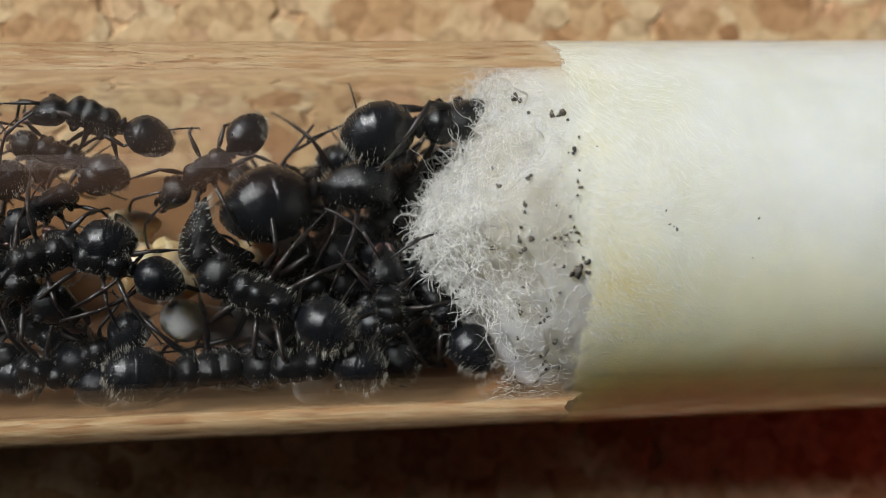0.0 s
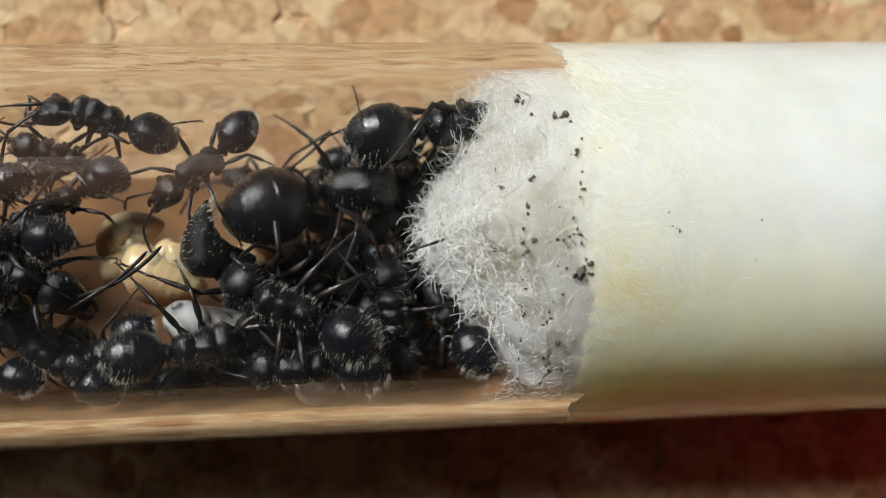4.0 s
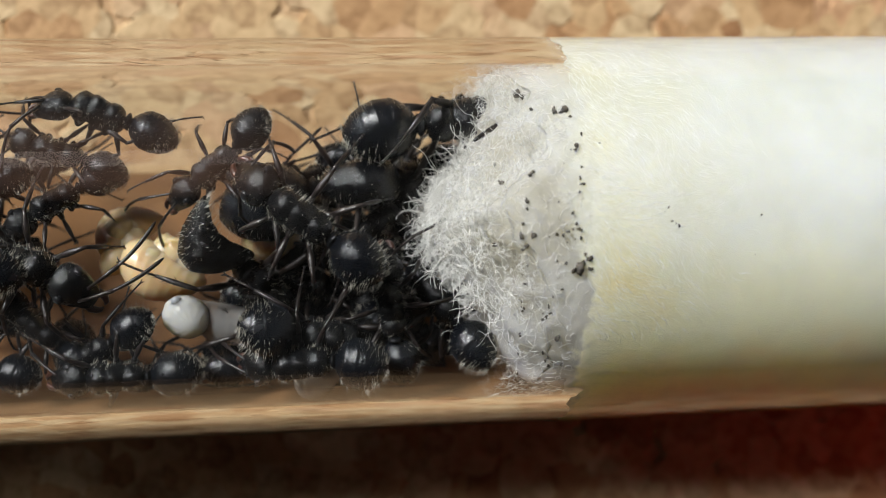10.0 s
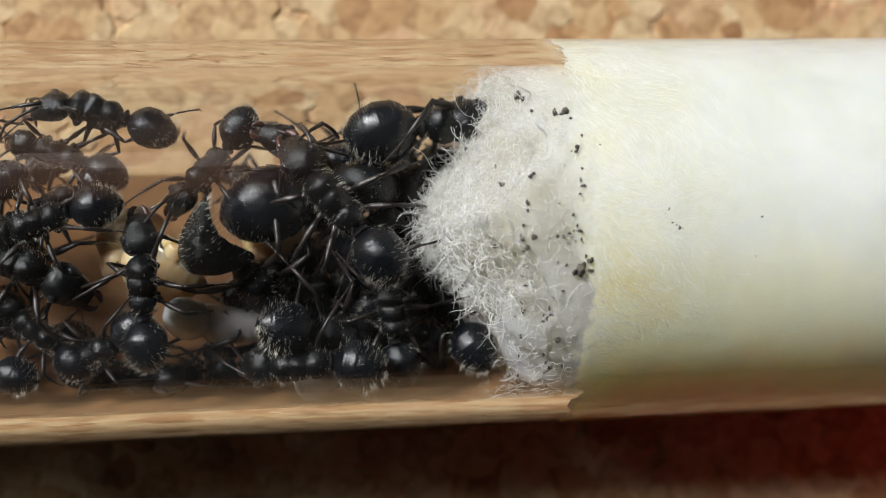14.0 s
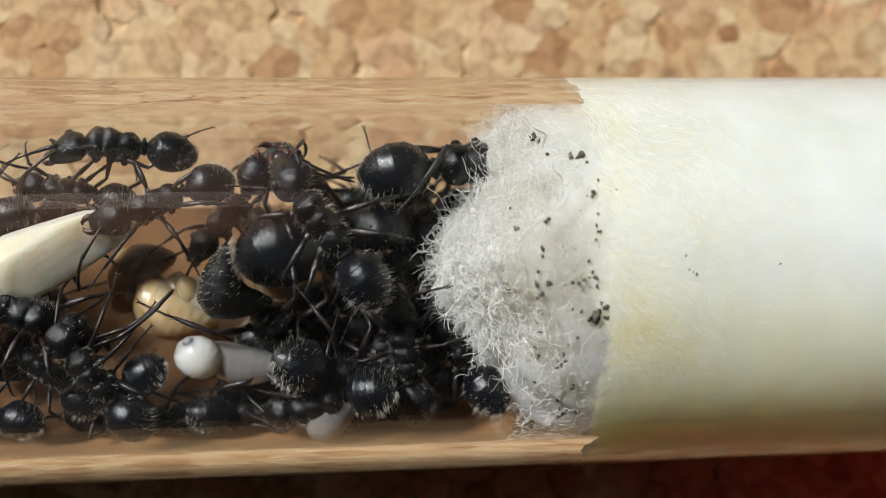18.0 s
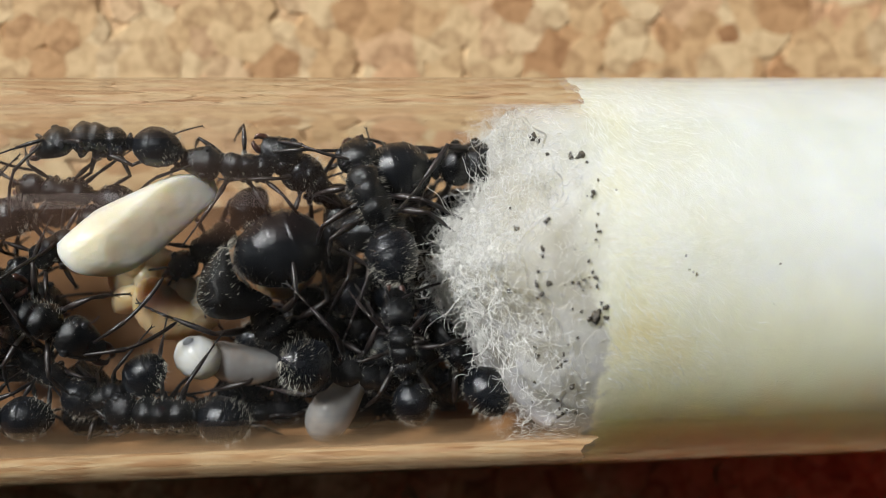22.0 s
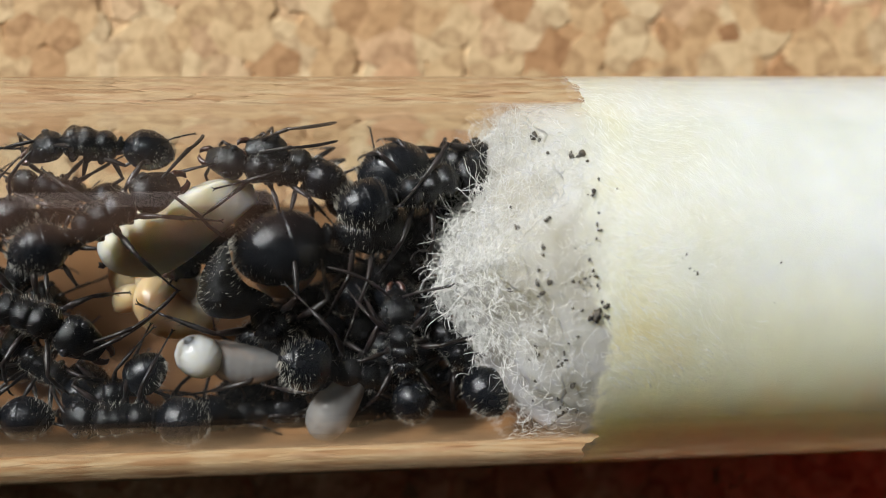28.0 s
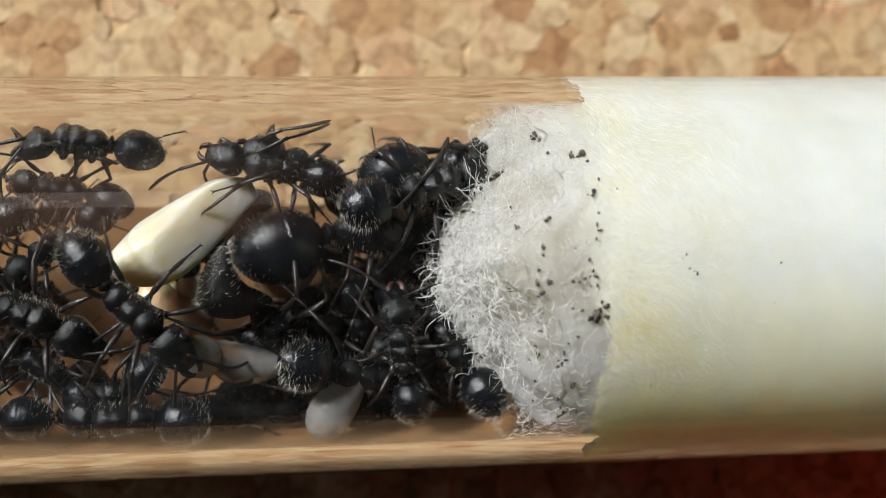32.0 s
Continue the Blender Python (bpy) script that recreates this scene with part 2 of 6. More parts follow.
def cork_material(name, info):
    m, nt, p = material(name, (0.45, 0.28, 0.13), 0.75, 0.0, 0.3)
    if info == "object":
        o = nt.nodes.new("ShaderNodeObjectInfo")
        rnd = o.outputs["Random"]
    else:
        o = nt.nodes.new("ShaderNodeNewGeometry")
        rnd = o.outputs["Random Per Island"]
    tone = ramp(nt, rnd, [(0.0, (0.44, 0.23, 0.105)), (0.14, (0.60, 0.36, 0.175)), (0.5, (0.70, 0.48, 0.255)),
                          (0.8, (0.76, 0.57, 0.335)), (1.0, (0.66, 0.39, 0.21))])
    mott = noise_node(nt, 1500, 5, 0.6, coords="Object")
    spots = noise_node(nt, 420, 3, 0.6, coords="Object")
    c1 = mixed(nt, "MULTIPLY", 0.5, tone.outputs[0], ramp(nt, mott.outputs[0], [(0.3, (0.55, 0.45, 0.35)), (0.6, (1, 1, 1))]).outputs[0])
    c2 = mixed(nt, "MULTIPLY", 0.7, c1, ramp(nt, spots.outputs[0], [(0.30, (0.30, 0.17, 0.09)), (0.50, (1, 1, 1))]).outputs[0])
    nt.links.new(c2, p.inputs["Base Color"])
    bump(nt, p, mott.outputs[0], 0.6, 0.0002)
    return m


CORK = cork_material("cork_granule", "object")
CORK_REST = cork_material("cork_granules_joined", "island")
CORK_BASE, nt, p = material("cork_binder", (0.16, 0.075, 0.03), 0.8)
nt.links.new(ramp(nt, noise_node(nt, 700, 5).outputs[0], [(0.3, (0.46, 0.27, 0.13)), (0.7, (0.70, 0.47, 0.26))]).outputs[0], p.inputs["Base Color"])
bump(nt, p, noise_node(nt, 2500, 5).outputs[0], 0.7, 0.0003)
RED, nt, p = material("red_plastic", (0.42, 0.020, 0.013), 0.35)
bump(nt, p, noise_node(nt, 900, 4).outputs[0], 0.1, 0.0002)
PLASTER, nt, p = material("wall_plaster", (0.06, 0.057, 0.052), 0.9)
bump(nt, p, noise_node(nt, 60, 6).outputs[0], 0.2, 0.002)
WOOD, nt, p = material("table_wood", (0.16, 0.09, 0.045), 0.45)
tw = noise_node(nt, 14, 6)
nt.links.new(ramp(nt, tw.outputs[0], [(0.3, (0.10, 0.052, 0.025)), (0.7, (0.22, 0.125, 0.06))]).outputs[0], p.inputs["Base Color"])

# ---- mesh helpers, all in millimetres ----


def part(name, bm, mat, parent=None, label="", m=None, smooth=True):
    me = bpy.data.meshes.new(name)
    bmesh.ops.recalc_face_normals(bm, faces=bm.faces[:])
    bmesh.ops.transform(bm, matrix=Matrix.Scale(MM, 4), verts=bm.verts)
    bm.to_mesh(me)
    bm.free()
    if smooth:
        me.shade_smooth()
    me.materials.append(mat)
    ob = new(name, me)
    if parent is not None:
        ob.parent = parent
    if m is not None:
        ob.matrix_basis = m
    if label:
        ob["label"] = label
    return ob


def at(x, y, z, rx=0, ry=0, rz=0):
    return pose(x * MM, y * MM, z * MM, rx, ry, rz)


def loft(bm, rings, n=18, power=1.0, wob=0.0):
    """A closed skin along x through rings of x, half width, half height and height of centre."""
    loops = []
    for x, ry, rz, zc in rings:
        loop = []
        for i in range(n):
            a = 2 * math.pi * i / n
            c, s = math.cos(a), math.sin(a)
            c, s = math.copysign(abs(c) ** power, c), math.copysign(abs(s) ** power, s)
            k = 1 + (wob * noise.noise(Vector((x * 1.3, c * 1.7, s * 1.7))) if wob else 0)
            loop.append(bm.verts.new((x, ry * c * k, zc + rz * s * k)))
        loops.append(loop)
    for a, b in zip(loops, loops[1:]):
        for i in range(n):
            bm.faces.new((a[i], a[(i + 1) % n], b[(i + 1) % n], b[i]))
    bm.faces.new(loops[0][::-1])
    bm.faces.new(loops[-1])
    return bm


def smooth_rings(keys, steps):
    """Rings between the given ones, on a Catmull-Rom curve."""
    out = []
    k = [keys[0]] + list(keys) + [keys[-1]]
    for i in range(1, len(k) - 2):
        p0, p1, p2, p3 = (np.array(v, float) for v in k[i - 1:i + 3])
        for s in range(steps):
            u = s / steps
            v = 0.5 * (2 * p1 + (p2 - p0) * u + (2 * p0 - 5 * p1 + 4 * p2 - p3) * u * u + (3 * p1 - p0 - 3 * p2 + p3) * u ** 3)
            out.append((v[0], max(v[1], 0.01), max(v[2], 0.01), v[3]))
    out.append(tuple(keys[-1]))
    return out


def tube_along(bm, pts, radii, n=7):
    """A tapered round limb through the points."""
    pts = [Vector(q) for q in pts]
    loops = []
    for i, q in enumerate(pts):
        d = (pts[min(i + 1, len(pts) - 1)] - pts[max(i - 1, 0)]).normalized()
        side = d.cross(Vector((0.13, 0.2, 1))).normalized()
        up = side.cross(d)
        loops.append([bm.verts.new(q + (side * math.cos(2 * math.pi * k / n) + up * math.sin(2 * math.pi * k / n)) * radii[i]) for k in range(n)])
    for a, b in zip(loops, loops[1:]):
        for i in range(n):
            bm.faces.new((a[i], a[(i + 1) % n], b[(i + 1) % n], b[i]))
    bm.faces.new(loops[0][::-1])
    bm.faces.new(loops[-1])
    return bm


def spike(bm, root, tip, r):
    root, tip = Vector(root), Vector(tip)
    d = (tip - root).normalized()
    side = d.orthogonal().normalized()
    up = d.cross(side)
    base = [bm.verts.new(root + (side * math.cos(a) + up * math.sin(a)) * r) for a in (0, 2.094, 4.189)]
    top = bm.verts.new(tip)
    for i in range(3):
        bm.faces.new((base[i], base[(i + 1) % 3], top))


def box(bm, lo, hi, bevel=0.0):
    g = bmesh.ops.create_cube(bm, size=1)
    c = [(a + b) / 2 for a, b in zip(lo, hi)]
    s = [b - a for a, b in zip(lo, hi)]
    for v in g["verts"]:
        v.co = Vector((c[0] + v.co.x * s[0], c[1] + v.co.y * s[1], c[2] + v.co.z * s[2]))
    if bevel:
        bmesh.ops.bevel(bm, geom=list({e for v in g["verts"] for e in v.link_edges}), offset=bevel, segments=3, affect="EDGES", profile=0.5)
    return bm


# ---- the room round the table ----


def room():
    def slab(name, lo, hi, mat, label):
        bm = box(bmesh.new(), [v * 1000 for v in lo], [v * 1000 for v in hi])
        return tagged(part(name, bm, mat, smooth=False), label, "room", kind="structure")
    slab("floor", (-1.2, -2, -0.86), (2, 1.6, -0.80), WOOD, "plain dark wooden floor under the table")
    slab("ceiling", (-1.2, -2, 1.95), (2, 1.6, 2.05), PLASTER, "plain dark grey plaster ceiling of the room")
    slab("wall_south", (-1.2, -2.1, -0.8), (2, -2, 1.95), PLASTER, "plain dark grey plaster wall of the room")
    bm = bmesh.new()
    for lo, hi in (((-1.2, 1.6, -0.8), (-0.74, 1.7, 1.95)), ((-0.06, 1.6, -0.8), (2, 1.7, 1.95)),
                   ((-0.74, 1.6, -0.8), (-0.06, 1.7, 1.44)), ((-0.74, 1.6, 1.80), (-0.06, 1.7, 1.95))):
        box(bm, [v * 1000 for v in lo], [v * 1000 for v in hi])
    tagged(part("wall_north", bm, PLASTER, smooth=False), "plain dark grey plaster wall with a narrow opening for the added lamp", "wall", kind="structure")
    slab("wall_east", (2, -2.1, -0.8), (2.1, 1.7, 1.95), PLASTER, "plain dark grey plaster wall of the room")
    y0, y1, z0, z1 = WIN_Y - WIN_W / 2, WIN_Y + WIN_W / 2, WIN_Z - WIN_H / 2, WIN_Z + WIN_H / 2
    bm = bmesh.new()
    for lo, hi in (((-1.2, -2, -0.8), (-1.0, y0, 1.95)), ((-1.2, y1, -0.8), (-1.0, 1.6, 1.95)),
                   ((-1.2, y0, -0.8), (-1.0, y1, z0)), ((-1.2, y0, z1), (-1.0, y1, 1.95))):
        box(bm, [v * 1000 for v in lo], [v * 1000 for v in hi])
    tagged(part("wall_west", bm, PLASTER, smooth=False), "plain dark grey plaster wall with a window opening", "wall", kind="structure")
    bm = box(bmesh.new(), (-600, -400, -38), (600, 500, -8), 4)
    tagged(part("table", bm, WOOD, smooth=False), "dark brown wooden table top under the cork", "table", kind="structure")


room()

# ---- cork board ----


def granule(bm, cx, cy, r, rng):
    n = rng.choice((6, 7, 8))
    ph = rng.random() * 6.28
    top, bot = [], []
    h = 0.005 + 0.04 * rng.random()
    ex = 0.8 + 0.45 * rng.random()
    for i in range(n):
        a = ph + 2 * math.pi * (i + 0.5 * (rng.random() - 0.5)) / n
        k = r * (1.22 + 0.4 * rng.random())
        x, y = math.cos(a) * k * ex, math.sin(a) * k / ex
        top.append(bm.verts.new((cx + x * 0.93, cy + y * 0.93, h * (0.9 + 0.2 * rng.random()))))
        bot.append(bm.verts.new((cx + x * 1.15, cy + y * 1.15, -0.18)))
    mid = bm.verts.new((cx, cy, h * 1.05))
    for i in range(n):
        j = (i + 1) % n
        bm.faces.new((bot[i], bot[j], top[j], top[i]))
        bm.faces.new((top[i], top[j], mid))


def cork_board():
    rng = random.Random(4)
    board = tagged(new("cork_board"), "tan pressed cork board of coarse granules lying on the table", "cork board", kind="structure")
    part("backing", box(bmesh.new(), (-150, -110, -8), (150, 110, -0.12), 1.0), CORK_BASE, board, smooth=False)
    spots = []
    y = -26.0
    row = 0
    while y < 26:
        x = -38.0 + (row % 2) * 0.9
        while x < 42:
            spots.append((x + rng.uniform(-0.5, 0.5), y + rng.uniform(-0.42, 0.42), rng.choice((0.65, 0.85, 1.0, 1.2))))
            x += 1.75
        y += 1.5
        row += 1
    near = [s for s in spots if (7.0 < s[1] < 13.5 or -15 < s[1] < -8.5) and -22 < s[0] < 26][:300]
    taken = set(near)
    shapes = []
    for i in range(24):
        bm = bmesh.new()
        granule(bm, 0, 0, 1.0, rng)
        ob = part("granule", bm, CORK, board, smooth=False)
        shapes.append(ob.data)
        ob.matrix_basis = at(near[i][0], near[i][1], 0) @ Matrix.Scale(near[i][2], 4)
    for i, (x, y, r) in enumerate(near[24:]):
        ob = new("granule", shapes[i % 24])
        ob.parent = board
        ob.matrix_basis = at(x, y, 0, 0, 0, rng.uniform(0, 360)) @ Matrix.Diagonal((r, r, 1, 1))
    bm = bmesh.new()
    for s in spots:
        if s not in taken:
            granule(bm, s[0], s[1], s[2], rng)
    rest = part("granules", bm, CORK_REST, board, "tan cork granules pressed side by side", smooth=False)
    rest["kind"] = "stuff"


cork_board()

# ---- glass tube, cotton plug ----
AXIS = 8.0
RIDERS = []


def rides(ob):
    """Notes a thing that shifts with the tube."""
    RIDERS.append((ob, ob.matrix_basis.copy()))
    return ob


def test_tube():
    n, outer, inner = 160, 8.0, 6.95
    bm = bmesh.new()
    prof = [(-36, outer), (26, outer), (40, outer), (44, outer * 0.9), (47, outer * 0.6), (48.2, outer * 0.2),
            (47, inner * 0.16), (46, inner * 0.58), (43.2, inner * 0.9), (40, inner), (26, inner), (-36, inner)]
    loops = [[bm.verts.new((x, r * math.cos(2 * math.pi * i / n), r * math.sin(2 * math.pi * i / n))) for i in range(n)] for x, r in prof]
    for k in range(len(loops)):
        a, b = loops[k], loops[(k + 1) % len(loops)]
        if k == 5:
            bm.faces.new(a)
            bm.faces.new(b[::-1])
            continue
        for i in range(n):
            bm.faces.new((a[i], a[(i + 1) % n], b[(i + 1) % n], b[i]))
    ob = part("test_tube", bm, GLASS, m=at(0, 0, AXIS))
    ob.data.set_sharp_from_angle(angle=radians(50))
    ob.visible_shadow = False
    # brown film that the ants have left along the tube's floor, run up the lower side to block daylight and deepen the
    # shade
    bm = bmesh.new()
    thick = bm.verts.layers.float.new("thickness")
    lines = []
    for i in range(120):
        x = -35 + 39.0 * i / 119
        row = []
        for k in range(40):
            a = radians(-118 + 158 * k / 39)
            r = 6.93 - 0.03 * noise.noise(Vector((x * 0.8, a * 4, 2)))
            v = bm.verts.new((x, -r * math.cos(a), r * math.sin(a)))
            end = 46 + 7 * noise.noise(Vector((x * 0.3, 1, 7))) + 4 * noise.noise(Vector((x * 1.4, 3, 7)))
            v[thick] = max(0.0, min(1.0, (end - math.degrees(a)) / 24)) ** 1.2
            row.append(v)
        lines.append(row)
    for a, b in zip(lines, lines[1:]):
        for k in range(39):
            bm.faces.new((a[k], a[k + 1], b[k + 1], b[k]))
    part("grime_film", bm, GRIME_SHADE, ob, "patchy orange-brown grime on the glass floor, run up the side to deepen the shade")
    # thin films on the inside of the glass: pale low down, a painted brownish reflection haze along the upper side
    for name, mat, a0, a1, x1, label in (("smear_film", PALE_FILM, 8, 74, -2.5, "thin pale film on the inside of the glass"),
                                         ("brown_film", HAZE_FILM, 100, 130, -4.5, "thin brownish film painting a reflection's haze on the inside of the glass")):
        bm = bmesh.new()
        thick = bm.verts.layers.float.new("thickness")
        lines = []
        for i in range(100):
            x = -35 + (x1 + 35) * i / 99
            row = []
            for k in range(30):
                u = k / 29
                a = radians(a0 + (a1 - a0) * u)
                v = bm.verts.new((x, -6.88 * math.cos(a), 6.88 * math.sin(a)))
                v[thick] = min(1.0, 5 * u) * max(0.0, 1 - u) ** 0.8 * min(1.0, (x1 - x) / 6)
                row.append(v)
            lines.append(row)
        for a, b in zip(lines, lines[1:]):
            for k in range(29):
                bm.faces.new((a[k], a[k + 1], b[k + 1], b[k]))
        part(name, bm, mat, ob, label).visible_shadow = False
    rides(tagged(ob, "clear glass test tube lying on the cork board", "test tube"))


test_tube()


def front_x(r):
    """How far along the tube the plug's loose front stands, by the distance from the axis."""
    return -0.85 + 2.7 * (min(r, 6.6) / 6.6) ** 2.6


def plug_noise(y, z):
    return 0.42 * noise.noise(Vector((y * 0.55, z * 0.55, 3.1))) + 0.22 * noise.noise(Vector((y * 1.5, z * 1.5, 8.2))) + 0.75 * (1 - math.exp(-((y - 0.4) / 1.6) ** 2)) * (1.0 - 0.7 * min(1.0, max(0.0, (y - 3.8) / 2.2)))


def strand(bm, pts, w):
    tube_along(bm, pts, [w * 0.6] + [w] * (len(pts) - 2) + [w * 0.4], 3)


def cotton_plug():
    rng = random.Random(11)
    plug = tagged(new("cotton_plug"), "white cotton wool plug, damp and yellowish, with dark crumbs", "cotton plug")
    plug.matrix_basis = at(0, 0, AXIS)
    bm = bmesh.new()
    thick = bm.verts.layers.float.new("thickness")
    nr, na = 44, 220
    grid = []

    def lumps(x, y, z):
        """Tufts: soft clumps with small hollows between."""
        return 0.16 * noise.noise(Vector((x * 1.1, y * 1.1, z * 1.1))) + 0.09 * noise.noise(Vector((x * 2.6, y * 2.6, z * 2.6 + 5))) + 0.04 * noise.noise(Vector((x * 6, y * 6, z * 6)))

    # the loose dome, then the part that lies along the glass
    for i in range(nr + 1):
        r = 6.6 * (i / nr) ** 0.8 + 0.02
        loop = []
        for k in range(na):
            a = 2 * math.pi * k / na
            y, z = r * math.cos(a), r * math.sin(a)
            loop.append(bm.verts.new((front_x(r) + plug_noise(y, z) * 1.6 + lumps(0, y, z) * 1.2, y, z)))
        grid.append(loop)
    rim = [v.co.copy() for v in grid[-1]]
    for i in range(1, 75):
        u = i / 74
        loop = []
        for k in range(na):
            a = 2 * math.pi * k / na
            c, h = math.cos(a), math.sin(a)
            x = rim[k].x + (24 - rim[k].x) * u ** 2.2
            # wet cotton clings to the glass, in a ragged line
            torn = 1 - 0.75 * max(0.0, (abs(c) - 0.75) / 0.25)
            cling = x - 4.35 + torn * 0.5 * noise.noise(Vector((c * 2.2, h * 2.2, 5))) + torn * 0.55 * noise.noise(Vector((x * 1.4, c * 10, h * 10))) + torn * 0.3 * noise.noise(Vector((x * 4, c * 26, h * 26)))
            loose = 6.6 + 0.3 * min(1.0, (x - rim[k].x) / 0.9) ** 0.5 + (lumps(x, 6.6 * c, 6.6 * h) - 0.08) * 0.5 * max(0.0, min(1.0, 1 - cling))
            r = min(loose, 6.91) + (7.0 - min(loose, 6.91)) * min(1.0, max(0.0, cling + 0.35) / 0.7)
            loop.append(bm.verts.new((x, r * c, r * h)))
        grid.append(loop)
    for loop in grid:
        for v in loop:
            v[thick] = max(0.15 + 1.3 * min(1.0, max(0.0, (6.75 - abs(v.co.y)) / 1.5)), 2.0 * (v.co.x - 3.6))
    for a, b in zip(grid, grid[1:]):
        for k in range(na):
            bm.faces.new((a[k], a[(k + 1) % na], b[(k + 1) % na], b[k]))
    bm.faces.new(grid[0][::-1])
    bm.faces.new(grid[-1])
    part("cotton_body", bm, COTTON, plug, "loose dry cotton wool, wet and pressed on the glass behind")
    # curled fibres over the front
    bm = bmesh.new()
    for i in range(6400):
        a = rng.uniform(0, 2 * math.pi) if rng.random() < 0.15 else rng.uniform(-0.35, math.pi + 0.35)
        r = 6.6 * math.sqrt(rng.random())
        y, z = r * math.cos(a), r * math.sin(a)
        curly = rng.random() < 0.9
        q = Vector((front_x(r) + plug_noise(y, z) * 1.6 + rng.uniform(-0.14, 0.1), y, z))
        # the fringe is frizzy, the rest lies felted together
        if q.x > 0.9 and rng.random() < 0.5 or y < -3.2 and rng.random() < 0.75:
            continue
        d = Vector((rng.gauss(-0.12, 0.45), rng.gauss(0, 1), rng.gauss(0, 1))).normalized()
        axis = Vector((rng.gauss(0, 1), rng.gauss(0, 1), rng.gauss(0, 1))).normalized()
        turn = Matrix.Rotation(rng.uniform(0.35, 1.0) if curly else rng.uniform(0.05, 0.3), 3, axis)
        pts = [q.copy()]
        step = rng.uniform(0.09, 0.2)
        for k in range(rng.choice((6, 9, 12))):
            q = q + d * step
            d = (turn @ d + Vector((rng.gauss(0, 0.12), rng.gauss(0, 0.12), rng.gauss(0, 0.12)))).normalized()
            rr = math.hypot(q.y, q.z)
            if rr > 6.85:
                q.y, q.z = q.y * 6.85 / rr, q.z * 6.85 / rr
            pts.append(q.copy())
        strand(bm, pts, rng.uniform(0.007, 0.0145) if pts[0].x < 0.9 else rng.uniform(0.004, 0.011))
    # short bent ends along the glass of the dry part
    for i in range(1300):
        a = rng.uniform(-0.5, math.pi + 0.5)
        x = 1.4 + 3.4 * rng.random()
        rad = 6.86 + 0.08 * rng.random()
        turn, bow = rng.uniform(0, 6.28), rng.gauss(0, 0.5)
        q2 = Vector((x, a * rad))
        pts = []
        for k in range(rng.choice((4, 5, 7))):
            pts.append((q2.x, rad * math.cos(q2.y / rad), rad * math.sin(q2.y / rad)))
            q2 = q2 + Vector((math.cos(turn), math.sin(turn))) * rng.uniform(0.07, 0.14)
            turn += bow
        strand(bm, pts, rng.uniform(0.005, 0.011))
    pressed = bmesh.new()
    for i in range(1700):
        a = rng.uniform(0.2, 2.15)
        x = 4.3 + abs(rng.gauss(0, 2.6))
        rad = 7.0
        # the strands lie in combed patches
        turn = 0.8 + 2.0 * noise.noise(Vector((x * 0.35, a * 2.4, 4))) + rng.gauss(0, 0.3)
        bow = rng.gauss(0, 0.16)
        q2 = Vector((x, a * rad))
        pts = []
        for k in range(5):
            pts.append((q2.x, rad * math.cos(q2.y / rad), rad * math.sin(q2.y / rad)))
            q2 = q2 + Vector((math.cos(turn), math.sin(turn))) * 0.10
            turn += bow
        strand(pressed, pts, rng.uniform(0.004, 0.009))
    strands = part("pressed_fibres", pressed, PRESSED, plug, "short white fibres pressed on the glass")
    strands["kind"] = "stuff"
    fib = part("loose_fibres", bm, FIBRE, plug, "fine curled white cotton fibres")
    fib["kind"] = "stuff"
    return plug, rng


def crumb(bm, r, rng):
    bmesh.ops.create_icosphere(bm, subdivisions=2, radius=r)
    shift = Vector((rng.random(), rng.random(), rng.random())) * 50
    sx, sy = rng.uniform(0.6, 1.2), rng.uniform(0.6, 1.2)
    for v in bm.verts:
        v.co *= 0.85 + 0.9 * noise.noise(v.co / r * 0.9 + shift) + rng.uniform(-0.14, 0.14)
        v.co.x, v.co.y = v.co.x * sx, v.co.y * sy
    return bm


